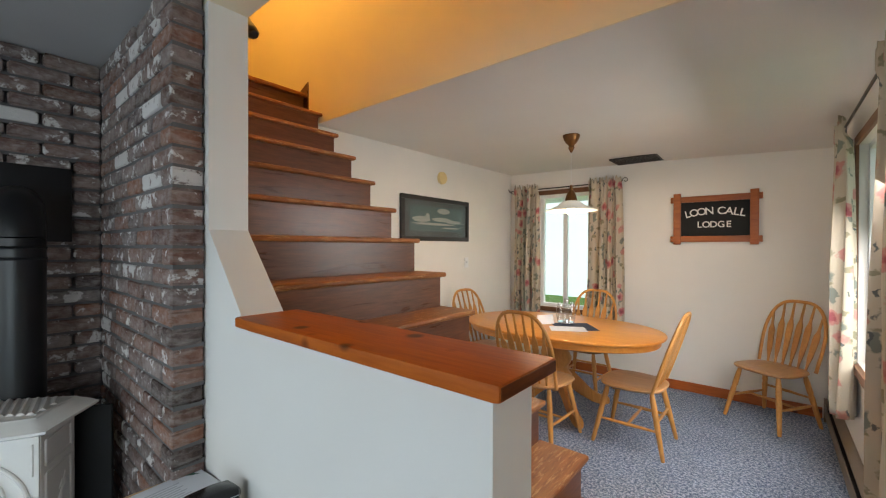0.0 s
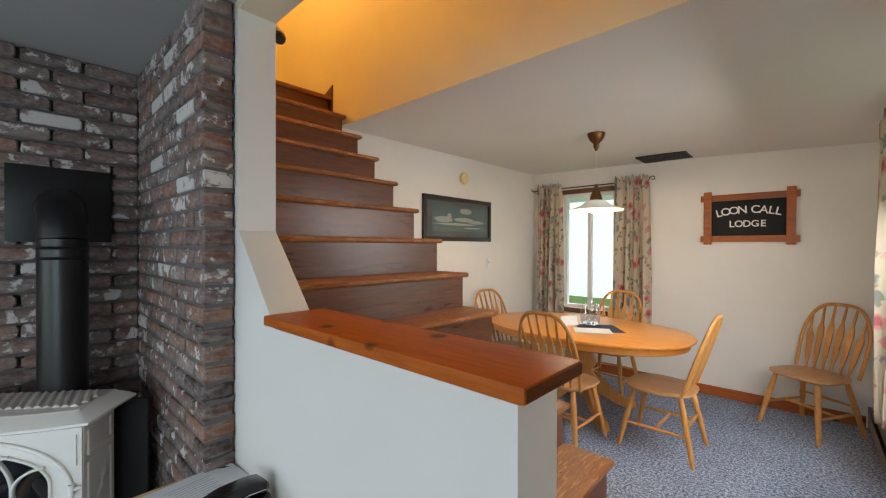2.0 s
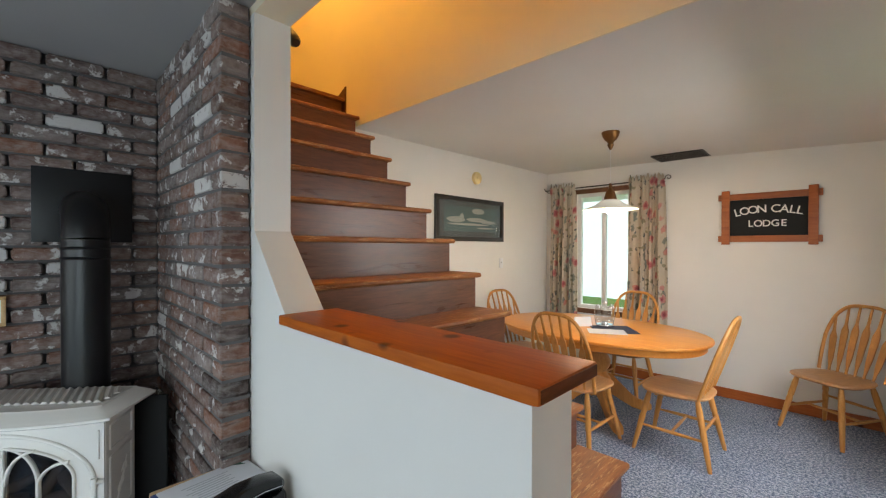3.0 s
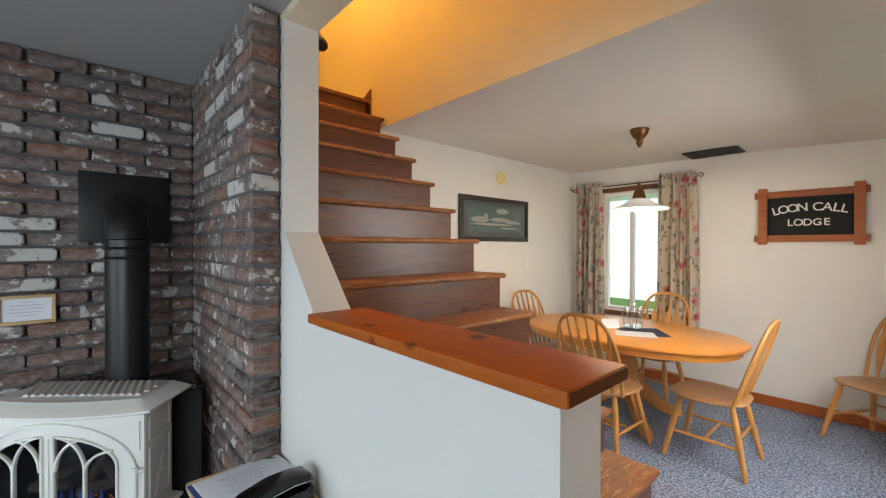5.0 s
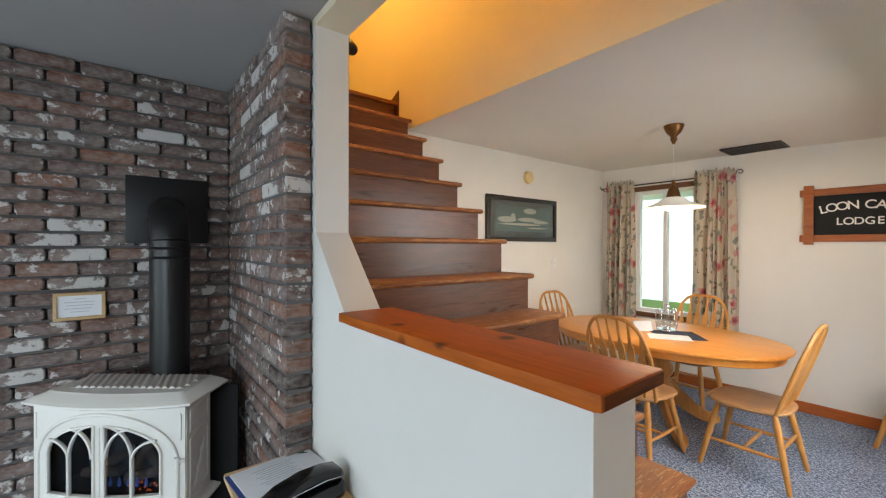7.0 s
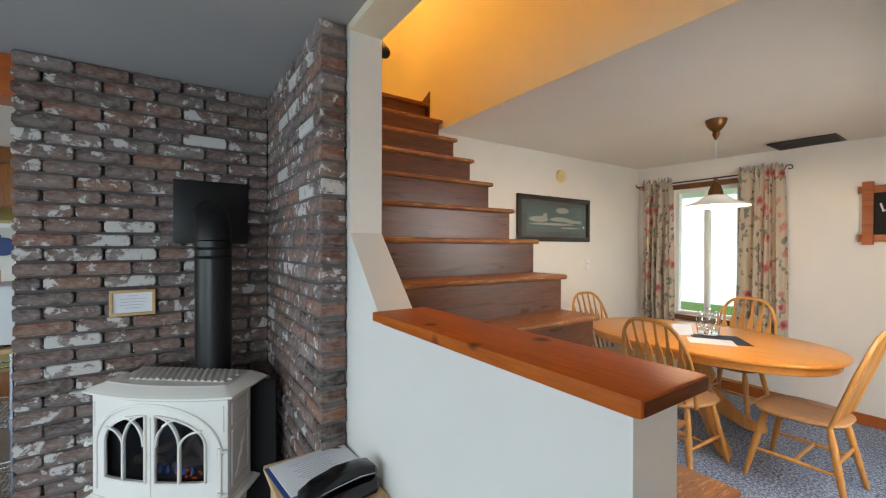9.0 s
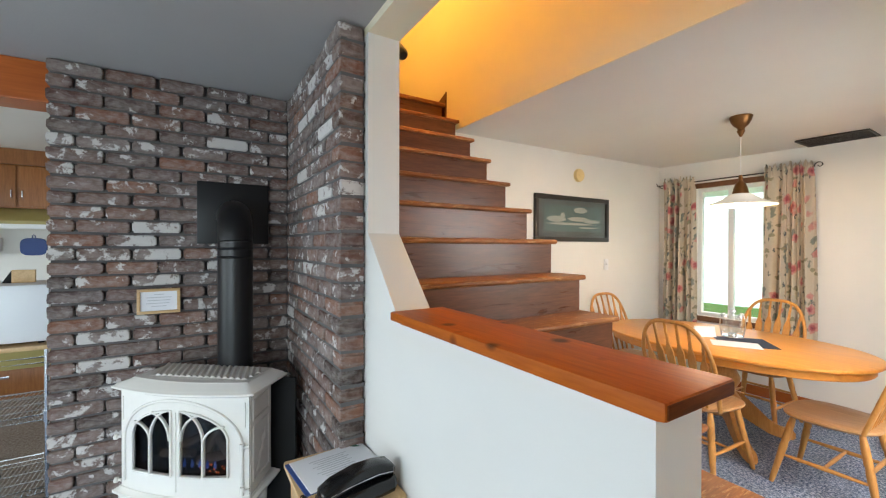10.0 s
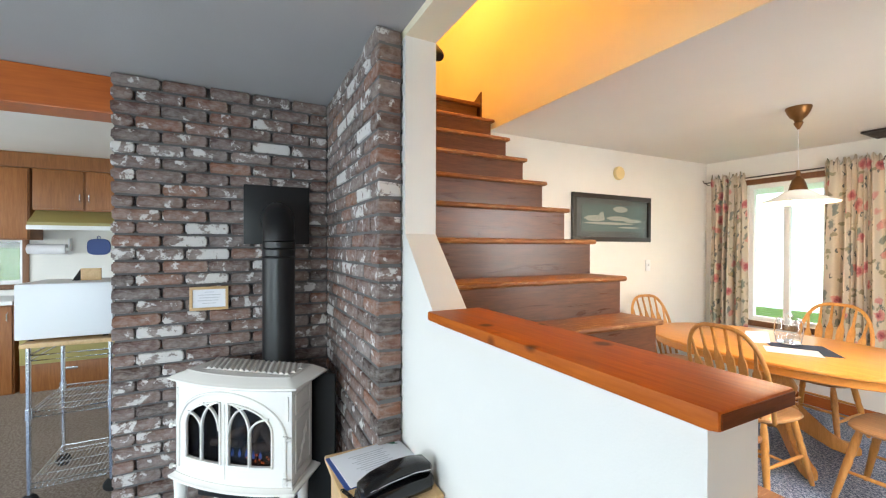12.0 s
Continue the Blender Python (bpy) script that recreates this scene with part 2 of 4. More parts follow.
M_LETTER = paint("white_letters", (0.85, 0.84, 0.8), 0.5, 0.05)
M_IVORY = paint("ivory_plastic", (0.78, 0.62, 0.3), 0.45, 0.05)
M_PAPER = paint("paper", (0.82, 0.83, 0.87), 0.7, 0.03)
M_INK = paint("ink", (0.58, 0.59, 0.63), 0.7, 0.1)
M_BLUE = paint("blue_cover", (0.03, 0.07, 0.25), 0.5, 0.1)
M_NAVY = paint("navy_cloth", (0.02, 0.03, 0.07), 0.85, 0.15)
M_GREEN = paint("leaf_green", (0.02, 0.1, 0.07), 0.6, 0.1)
M_STAND = wood("light_pine_stand", (0.52, 0.32, 0.14), (0.72, 0.5, 0.26), 0, 7, 0.35)
M_BRASS = metal("aged_brass", (0.22, 0.105, 0.04), 0.38)
M_IRON = paint("dark_iron", (0.03, 0.024, 0.02), 0.5, 0.2)
M_CHROME = metal("chrome_wire", (0.72, 0.74, 0.77), 0.22)
M_FLORAL = floral()
M_PICTURE_GLASS = glass("picture_glass", (0.98, 0.99, 0.99), 0.0, 0.016)
M_PANE = glass("window_glass", (0.98, 1, 0.99), 0.0, 0.035)
M_DARKGLASS = glass("stove_glass", (0.6, 0.6, 0.62), 0.02, 0.035)
M_CLEAR = glass("clear_glass", (0.92, 0.94, 0.94), 0.03, 0.22)
M_VINYL = paint("white_vinyl", (0.8, 0.82, 0.82), 0.4, 0.04)
M_AVOCADO = paint("avocado_enamel", (0.37, 0.32, 0.12), 0.3, 0.06)
M_HEAT = paint("heater_beige", (0.24, 0.19, 0.14), 0.5, 0.15)
M_MAT = paint("picture_mat", (0.1, 0.115, 0.115), 0.8, 0.1)
M_WATER = paint("print_water", (0.1, 0.16, 0.16), 0.5, 0.35)
M_PALE = paint("print_pale", (0.4, 0.41, 0.37), 0.5, 0.25)
M_LOG = paint("charred_log", (0.26, 0.19, 0.13), 0.9, 0.5, 60, 0.6)
M_FIREBRICK = paint("sooty_fire_lining", (0.07, 0.066, 0.062), 0.9, 0.5, 40, 0.5)
M_EMBER = glow("ember", (1, 0.2, 0.05), 0.55)
M_FLAME = glow("pilot_flame", (0.1, 0.22, 0.8), 0.16)
M_BULB = glow("bulb", (1, 0.86, 0.62), 22)


def opal():
    def build(nt, b):
        b.inputs["Base Color"].default_value = (0.84, 0.82, 0.77, 1)
        b.inputs["Emission Color"].default_value = (1, 0.92, 0.76, 1)
        b.inputs["Emission Strength"].default_value = 0.22
    return material("opal_shade", build, rough=0.25)


M_OPAL = opal()


def grass_material():
    def build(nt, b):
        v = coords(nt)
        n = noise_tex(nt, v, 6, 6, 0.7)
        nt.links.new(ramp(nt, n, [(0.3, (0.08, 0.17, 0.03)), (0.7, (0.2, 0.36, 0.07))]), b.inputs["Base Color"])
        bump(nt, b, noise_tex(nt, v, 50, 4), 0.6, 0.05)
    return material("grass", build, rough=0.9)


M_GRASS = grass_material()
M_HAZE = glow("bright_overcast_sky", (0.83, 0.955, 1.0), 0.84)


# ---------------------------------------------------------------- mesh helpers
def box(bm, x0, x1, y0, y1, z0, z1, bev=0.0):
    made = bmesh.ops.create_cube(bm, size=1.0)["verts"]
    for v in made:
        v.co = Vector(((x0 + x1) / 2 + v.co.x * (x1 - x0), (y0 + y1) / 2 + v.co.y * (y1 - y0), (z0 + z1) / 2 + v.co.z * (z1 - z0)))
    if bev > 0:
        edges = {e for v in made for e in v.link_edges}
        bmesh.ops.bevel(bm, geom=list(edges), offset=bev, segments=2, profile=0.6, affect="EDGES")
    return bm


def loft(bm, rings, close=True, cap=True):
    """Skin between rings of points with the same count."""
    rows = [[bm.verts.new(p) for p in r] for r in rings]
    n = len(rows[0])
    for a, b in zip(rows, rows[1:]):
        for i in range(n if close else n - 1):
            j = (i + 1) % n
            bm.faces.new((a[i], a[j], b[j], b[i]))
    if cap and close:
        bm.faces.new(list(reversed(rows[0])))
        bm.faces.new(rows[-1])
    return rows


def frame_axes(d):
    d = Vector(d).normalized()
    u = d.cross(Vector((0, 0, 1)) if abs(d.z) < 0.95 else Vector((1, 0, 0))).normalized()
    return d, u, u.cross(d)


def turned(bm, p0, p1, prof, n=12):
    """A round bar from p0 to p1; prof: rows of (share of the length, radius)."""
    p0, p1 = Vector(p0), Vector(p1)
    d, u, w = frame_axes(p1 - p0)
    loft(bm, [[p0 + (p1 - p0) * t + (u * math.cos(a) + w * math.sin(a)) * r for a in (2 * math.pi * k / n for k in range(n))] for t, r in prof])
    return bm


def rod(bm, p0, p1, r, n=10):
    return turned(bm, p0, p1, [(0, r), (1, r)], n)


def tube(bm, pts, r, n=8, flat=1.0, cap=True):
    """A bent bar along pts; flat: the share of the radius across the second direction."""
    pts = [Vector(p) for p in pts]
    rings, prev = [], None
    for i, p in enumerate(pts):
        d = (pts[min(i + 1, len(pts) - 1)] - pts[max(i - 1, 0)]).normalized()
        if prev is None:
            _, u, w = frame_axes(d)
        else:
            u = (prev - d * prev.dot(d)).normalized()
            w = u.cross(d)
        prev = u
        rr = r[i] if isinstance(r, (list, tuple)) else r
        rings.append([p + u * math.cos(a) * rr + w * math.sin(a) * rr * flat for a in (2 * math.pi * k / n for k in range(n))])
    loft(bm, rings, cap=cap)
    return bm


def lathe(bm, prof, n=24, at=(0, 0, 0)):
    at = Vector(at)
    loft(bm, [[at + Vector((max(r, 1e-4) * math.cos(a), max(r, 1e-4) * math.sin(a), z)) for a in (2 * math.pi * k / n for k in range(n))] for r, z in prof], cap=True)
    return bm


def prism(bm, pts, lo, hi, axis="z"):
    """A polygon of (a, b) points pulled from lo to hi along an axis."""
    def place(a, b, c):
        return {"z": (a, b, c), "y": (a, c, b), "x": (c, a, b)}[axis]
    loft(bm, [[place(a, b, c) for a, b in pts] for c in (lo, hi)])
    return bm


def finish(name, bm, mat, smooth=True):
    bmesh.ops.recalc_face_normals(bm, faces=bm.faces)
    me = bpy.data.meshes.new(name)
    bm.to_mesh(me)
    bm.free()
    me.materials.append(mat)
    if smooth:
        me.polygons.foreach_set("use_smooth", [True] * len(me.polygons))
        me.set_sharp_from_angle(angle=radians(38))
    return me


def part(name, bm, mat, parent, label="", smooth=True):
    ob = new(name, finish(name, bm, mat, smooth))
    ob.parent = parent
    if label:
        ob["label"] = label
    return ob


def structure(name, bm, mat, label, category="wall"):
    return tagged(new(name, finish(name, bm, mat, False)), label, category, kind="structure")


def thing(name, m, label, category, group=""):
    ob = new(name)
    ob.empty_display_size = 0.1
    ob.matrix_basis = m
    return tagged(ob, label, category, group)


def B():
    return bmesh.new()


# ---------------------------------------------------------------- plan
NORTH, WEST, EAST = 2.753, -0.885, 2.26      # dining room
FRONT, BACK = -1.482, -1.357                 # wall between living room and stairs
WELL = -0.245                                # dining side of the stairwell
LOW = 2.29                                   # living room ceiling
SOUTH, FARWEST = -6.0, -4.25
RISE, RUN, NOSE8, SIDE = 0.19, 0.1995, 0.2365, -0.254
BRICK_X, BRICK_Y, BRICK_END = -0.53, -1.58, 0.425
COURSE, BRICK_L = 0.063, 0.199


def nose(j):
    return NOSE8 + RUN * (8 - j)


# ---------------------------------------------------------------- floors, walls, ceilings
structure("floor", box(B(), -1.1, EAST, SOUTH, NORTH, -0.12, 0.0), M_CARPET, "blue-grey speckled loop carpet", "floor")
structure("floor_kitchen", box(B(), FARWEST, -1.1, SOUTH, FRONT, -0.12, 0.0), M_TAN, "tan speckled kitchen carpet", "floor")
structure("ground", box(B(), -400, 400, -400, 400, -0.6, -0.3), M_GRASS, "green lawn round the house", "ground")


def wall_with_hole(bm, axis, lo, hi, a0, a1, z0, z1, holes):
    """A wall slab from lo to hi along axis, spanning a0..a1, with window holes (b0, b1, c0, c1)."""
    def slab(p, q, r, s):
        if q - p > 1e-4 and s - r > 1e-4:
            box(bm, *((lo, hi, p, q) if axis == "x" else (p, q, lo, hi)), r, s)
    at = a0
    for b0, b1, c0, c1 in sorted(holes):
        slab(at, b0, z0, z1)
        slab(b0, b1, z0, c0)
        slab(b0, b1, c1, z1)
        at = b1
    slab(at, a1, z0, z1)
    return bm


N_WIN = (-0.47, 0.175, 0.72, 2.13)
E_WIN = (-0.1, 1.62, 0.75, 2.12)
S_WIN = (-0.9, 2.05, 0.1, 2.1)
# unseen opening, added for the living side fill
SIDE_FILL_WIN = (-4.6, -2.9, 0.3, 2.05)
# out of view; cut only to let the kitchen fill in
KITCHEN_FILL_WIN = (-3.2, -1.7, 1.0, 2.1)
KW_WIN = (-4.95, -4.17, 1.05, 1.56)
structure("wall_north", wall_with_hole(B(), "y", NORTH, NORTH + 0.15, WEST - 0.15, EAST + 0.15, 0, 2.6, [N_WIN]), M_WALL, "white painted drywall with a window")
structure("wall_east", wall_with_hole(B(), "x", EAST, EAST + 0.15, SOUTH, NORTH, 0, 2.6, [E_WIN, SIDE_FILL_WIN]), M_WALL, "white painted drywall with a wide window")
structure("wall_west", box(B(), WEST - 0.15, WEST, WELL + 0.01, NORTH, 0, 2.6), M_WALL, "white painted drywall behind the stairs")
structure("wall_south", wall_with_hole(B(), "y", SOUTH - 0.15, SOUTH, FARWEST - 0.15, EAST + 0.15, 0, 2.8, [S_WIN, KITCHEN_FILL_WIN]), M_WALL, "white painted drywall with wide windows")
structure("wall_kitchen", wall_with_hole(B(), "x", FARWEST - 0.15, FARWEST, SOUTH, FRONT, 0, 2.8, [KW_WIN]), M_WALL, "white painted kitchen wall")
structure("wall_stair", box(B(), FARWEST, 0.445, FRONT, BACK, 0, 2.26), M_WALL, "white painted drywall beside the stairs")
structure("wall_upper_near", box(B(), -3.0, EAST, FRONT, BACK, 2.26, 4.7), M_HALL_TINTED, "painted drywall header over the stairs")
structure("wall_upper_far", box(B(), -3.0, EAST, WELL - 0.012, WELL - 0.0005, 2.404, 4.7), M_HALL_TINTED, "drywall of the stairwell, tinted cream for the warm lamp light")
structure("wall_upper_west", box(B(), -3.15, -3.0, FRONT, WELL + 0.15, 2.26, 4.7), M_HALL_TINTED, "drywall at the head of the stairs, tinted cream for lamp light")
structure("wall_upper_east", box(B(), EAST, EAST + 0.15, FRONT, WELL + 0.15, 2.6, 4.7), M_HALL_TINTED, "drywall of the stairwell, tinted cream for lamp light")
structure("ceiling_upper", box(B(), -3.15, EAST + 0.15, FRONT, WELL + 0.15, 4.7, 4.85), M_CEIL, "white ceiling over the stairwell", "ceiling")
structure("ceiling_living", box(B(), -0.78, EAST, SOUTH, FRONT, LOW, LOW + 0.15), M_CEIL_LIVING_DIM, "white living room ceiling, its dimness put into a grey colour", "ceiling")
structure("ceiling_kitchen", box(B(), FARWEST, -0.78, SOUTH, FRONT, 2.464, 2.61), M_CEIL, "white kitchen ceiling", "ceiling")
structure("wall_kitchen_header", box(B(), -0.93, -0.78, SOUTH, FRONT, 2.29, 2.463), M_WALL, "white drywall above the beam")


def dining_ceiling():
    bm = B()
    n = 8
    grid = []
    for i in range(n + 1):
        x = WEST + (EAST - WEST) * i / n
        row = []
        for k in range(n + 1):
            t = k / n
            far = 2.432 - 0.021 * max(0.0, x + 0.885) - 0.0085 * max(0.0, x) ** 2
            row.append(bm.verts.new((x, WELL + (NORTH - WELL) * t, 2.41 * (1 - t) + far * t)))
        grid.append(row)
    for i in range(n):
        for k in range(n):
            bm.faces.new((grid[i][k], grid[i + 1][k], grid[i + 1][k + 1], grid[i][k + 1]))
    made = bmesh.ops.extrude_face_region(bm, geom=bm.faces[:])
    for v in made["geom"]:
        if isinstance(v, bmesh.types.BMVert):
            v.co.z += 0.2
    return bm


structure("ceiling", dining_ceiling(), M_CEIL, "white textured dining room ceiling", "ceiling")


def half_wall():
    """Wall that ends in a low parapet, with a sloped shoulder down to the capped part."""
    bm = B()
    prism(bm, [(0.445, 0), (1.519, 0), (1.519, 1.253), (0.70, 1.253), (0.445, 1.527)], FRONT, BACK, "y")
    return bm


structure("wall_half", half_wall(), M_WALL, "white half wall beside the stairs with a sloped shoulder")


def cap_board():
    t = thing("half_wall_cap", pose(0, 0, 0), "knotty orange-stained pine cap board on the half wall", "cap board")
    bm = box(B(), 0.715, 1.551, FRONT - 0.035, BACK + 0.03, 1.2535, 1.281, 0.006)
    part("board", bm, M_CAP, t)
    part("end_grain", box(B(), 1.5505, 1.553, FRONT - 0.03, BACK + 0.025, 1.2575, 1.277, 0.001), M_ENDGRAIN, t, "dark sawn end grain")
    part("moulding", box(B(), 0.735, 1.53, FRONT - 0.012, FRONT - 0.0005, 1.243, 1.253, 0.003), M_CAP, t)
    return t


cap_board()


def baseboard(name, bm):
    structure(name, bm, M_TRIM, "knotty orange pine baseboard", "baseboard")


baseboard("baseboard_north", box(B(), WEST, EAST - 0.08, NORTH - 0.018, NORTH - 0.0005, 0, 0.095, 0.004))
baseboard("baseboard_west", box(B(), WEST + 0.0005, WEST + 0.018, 0.0, NORTH - 0.02, 0, 0.095, 0.004))


# ---------------------------------------------------------------- stairs
def staircase():
    t = thing("staircase", pose(0, 0, 0), "dark-stained oak staircase with worn tread edges", "staircase")
    for j in range(1, 14):
        x = nose(j)
        bm = box(B(), x - RUN - 0.03, x, BACK + 0.002, SIDE, RISE * j - 0.026, RISE * j, 0.0)
        edges = [e for e in bm.edges if all(v.co.x > x - 0.001 for v in e.verts) or all(v.co.y > SIDE - 0.001 for v in e.verts)]
        bmesh.ops.bevel(bm, geom=edges, offset=0.011, segments=3, profile=0.5, affect="EDGES")
        part("tread", bm, M_TREAD, t, "worn reddish-brown tread" if j < 8 else "")
        part("riser", box(B(), x - 0.045, x - 0.027, BACK + 0.002, SIDE - 0.026, RISE * (j - 1), RISE * j - 0.0265), M_STAIR, t)
    x = nose(14)
    part("riser", box(B(), x - 0.045, x - 0.027, BACK + 0.002, SIDE - 0.026, RISE * 13, RISE * 14 - 0.0305), M_STAIR, t)
    part("landing_nosing", box(B(), x - 0.12, x, BACK + 0.002, SIDE - 0.01, RISE * 14 - 0.03, RISE * 14, 0.008), M_TREAD, t)
    bm = prism(B(), [(x + 0.01, RISE * 13 + 0.02), (x + 0.01, RISE * 14 + 0.09), (x - 0.16, RISE * 14 + 0.012), (x - 0.16, RISE * 13)], SIDE - 0.012, SIDE + 0.004, "y")
    part("skirt_board", bm, M_STAIR, t)
    pts = [(nose(0) - 0.05, 0)]
    for j in range(1, 12):
        pts += [(nose(j) - 0.05, RISE * (j - 1)), (nose(j) - 0.05, RISE * j - 0.031)]
    pts += [(nose(12) - 0.05, RISE * 11), (WEST + 0.01, RISE * 11), (WEST + 0.01, 0)]
    pts = pts[1:]
    # hidden side of the flight, closed by an added panel against light leaks
    part("side_panel", prism(B(), pts, SIDE - 0.05, SIDE - 0.03, "y"), M_WALL, t, "unseen white panel added under the treads to block stray light", False)
    return t


staircase()
structure("floor_upper", box(B(), -3.0, nose(14) - 0.12, BACK, WELL, RISE * 14 - 0.15, RISE * 14 - 0.002), M_TAN, "tan carpet of the upper landing", "floor")


def handrail():
    t = thing("handrail", pose(0, 0, 0), "dark wooden handrail on brass brackets beside the stairs", "handrail")
    p0, d = Vector((0.335, -1.285, 2.268)), Vector((-RUN, 0, RISE)).normalized()
    pts = [p0 + d * s for s in (0, 0.012, 0.03, 0.3, 0.9, 1.5, 1.9)]
    part("rail", tube(B(), pts, [0.016, 0.023, 0.025, 0.025, 0.025, 0.025, 0.025], 14), M_BLACKFRAME, t)
    for s in (0.1, 1.0, 1.7):
        p = p0 + d * s
        part("bracket", tube(B(), [(p.x, BACK + 0.002, p.z - 0.05), (p.x, BACK + 0.04, p.z - 0.055), (p.x, p.y, p.z - 0.02)], 0.007), M_BRASS, t)
    return t


handrail()


# ---------------------------------------------------------------- windows
def window(name, axis, lo, hole, mullions, inward):
    """Vinyl sliding window with a dark wooden casing. lo: the wall's inner face; inward: -1 or 1 along the axis."""
    a0, a1, c0, c1 = hole
    t = thing(name, pose(0, 0, 0), "white vinyl sliding window in a dark wood casing", "window")
    t["kind"] = "structure"

    def bx(p, q, r, s, u, v, bev=0.003):
        lo_, hi_ = sorted((lo + inward * u, lo + inward * v))
        return box(B(), *((lo_, hi_, p, q) if axis == "x" else (p, q, lo_, hi_)), r, s, bev)
    w = 0.055
    part("casing", bx(a0 - w, a0, c0 - w, c1 + w, 0.001, 0.018), M_WINWOOD, t)
    part("casing", bx(a1, a1 + w, c0 - w, c1 + w, 0.001, 0.018), M_WINWOOD, t)
    part("casing", bx(a0, a1, c1, c1 + w, 0.001, 0.018), M_WINWOOD, t)
    part("window_sill", bx(a0, a1, c0 - w, c0, 0.001, 0.03), M_WINWOOD, t)
    f = 0.04
    for p, q, r, s in ((a0, a0 + f, c0, c1), (a1 - f, a1, c0, c1), (a0 + f, a1 - f, c1 - f, c1), (a0 + f, a1 - f, c0, c0 + f)):
        part("window_frame", bx(p, q, r, s, -0.1, -0.04), M_VINYL, t)
    cuts = [a0 + f] + [a0 + (a1 - a0) * m for m in mullions] + [a1 - f]
    for m in cuts[1:-1]:
        part("mullion", bx(m - 0.025, m + 0.025, c0 + f, c1 - f, -0.095, -0.045), M_VINYL, t)
    for p, q in zip(cuts, cuts[1:]):
        pane = part("pane", bx(p, q, c0 + f, c1 - f, -0.072, -0.068, 0), M_PANE, t)
        pane.visible_shadow = False
    return t


window("window_1", "y", NORTH, N_WIN, (0.5,), -1)
window("window_2", "x", EAST, E_WIN, (0.5,), -1)
window("window_6", "x", EAST, SIDE_FILL_WIN, (0.5,), -1)
window("window_3", "y", SOUTH, S_WIN, (0.33, 0.67), 1)
window("window_4", "y", SOUTH, KITCHEN_FILL_WIN, (0.5,), 1)
window("window_5", "x", FARWEST, KW_WIN, (), 1)


# ---------------------------------------------------------------- curtains
def curtain(m, top_w, bot_w, z0, z1, seed, label):
    """A gathered panel; local x along the rod, y towards the room (minus) and the wall."""
    t = thing("curtain", m, label, "curtain", "floral curtains")
    rnd = random.Random(seed)
    nx, nz = 150, 40
    bm = B()
    uvl = bm.loops.layers.uv.new("UVMap")
    ph = [rnd.uniform(0, 6.28) for _ in range(4)]
    rows, uvs = [], {}
    for k in range(nz + 1):
        h = k / nz
        z = z1 + 0.05 - (z1 + 0.05 - z0) * h
        w = top_w + (bot_w - top_w) * min(1, h * 1.3)
        row = []
        for i in range(nx + 1):
            u = i / nx
            amp = 0.022 + 0.02 * min(1, h * 2)
            lift = 0.0
            if z > z1 - 0.05:
                amp, lift = amp * 0.6, 0.018
            wp = u + 0.035 * math.sin(u * 9 + ph[3]) + 0.02 * math.sin(u * 17 + ph[1])
            y = amp * (math.sin(wp * 2 * math.pi * 4.3 + ph[0] + 0.7 * math.sin(h * 3 + ph[1])) * (0.7 + 0.5 * math.sin(u * 7 + ph[2])) + 0.5 * math.sin(wp * 2 * math.pi * 9.7 + ph[2] + 1.5 * h) + (0.35 * math.sin(u * 150 + ph[0]) if h < 0.06 else 0))
            x = (u - 0.5) * w + 0.01 * math.sin(u * 30 + ph[3]) * h
            zz = z + (0.02 * math.sin(u * 61 + ph[1]) + 0.013 * math.sin(u * 37) if k == 0 else 0)
            v = bm.verts.new((x, y - lift, zz))
            row.append(v)
        run = 0.0
        for i, v in enumerate(row):
            if i:
                run += math.hypot(v.co.x - row[i - 1].co.x, v.co.y - row[i - 1].co.y)
            uvs[v] = (run + seed * 0.37, h * (z1 - z0))
        rows.append(row)
    for a, b in zip(rows, rows[1:]):
        for i in range(nx):
            f = bm.faces.new((a[i], a[i + 1], b[i + 1], b[i]))
            for lp in f.loops:
                lp[uvl].uv = uvs[lp.vert]
    ob = part("cloth", bm, M_FLORAL, t)
    so = ob.modifiers.new("thickness", "SOLIDIFY")
    so.thickness = 0.003
    return t


def curtain_rod(m, length):
    t = thing("curtain_rod", m, "dark wrought-iron curtain rod with scrolled ends", "curtain rod")
    part("rod", rod(B(), (-length / 2, 0, 0), (length / 2, 0, 0), 0.007), M_IRON, t)
    for s in (-1, 1):
        pts = [(s * (length / 2 + 0.0), 0, 0)]
        for k in range(15):
            a = -1.2 + k * 0.42
            r = 0.032 - 0.0016 * k
            pts.append((s * (length / 2 + 0.035 + r * math.sin(a)), 0, 0.012 + r * math.cos(a) * 0.9))
        part("finial", tube(B(), pts, 0.0045, 6), M_IRON, t)
        part("bracket", tube(B(), [(s * (length / 2 - 0.02), 0, -0.006), (s * (length / 2 - 0.02), 0.04, -0.02), (s * (length / 2 - 0.02), 0.072, -0.02)], 0.005, 6), M_IRON, t)
    return t


curtain_rod(pose(-0.158, NORTH - 0.075, 2.2), 1.42)
curtain(pose(-0.618, NORTH - 0.075, 0), 0.34, 0.36, 0.62, 2.2, 1, "floral cotton curtain gathered on an iron rod beside the window")
curtain(pose(0.37, NORTH - 0.075, 0), 0.36, 0.43, 0.58, 2.2, 2, "floral cotton curtain gathered on an iron rod beside the window")
curtain_rod(pose(EAST - 0.075, 0.72, 2.22, 0, 0, -90), 2.3)
curtain(pose(EAST - 0.075, 1.66, 0, 0, 0, -90), 0.36, 0.4, 0.42, 2.22, 3, "floral cotton curtain gathered at the corner of the room")
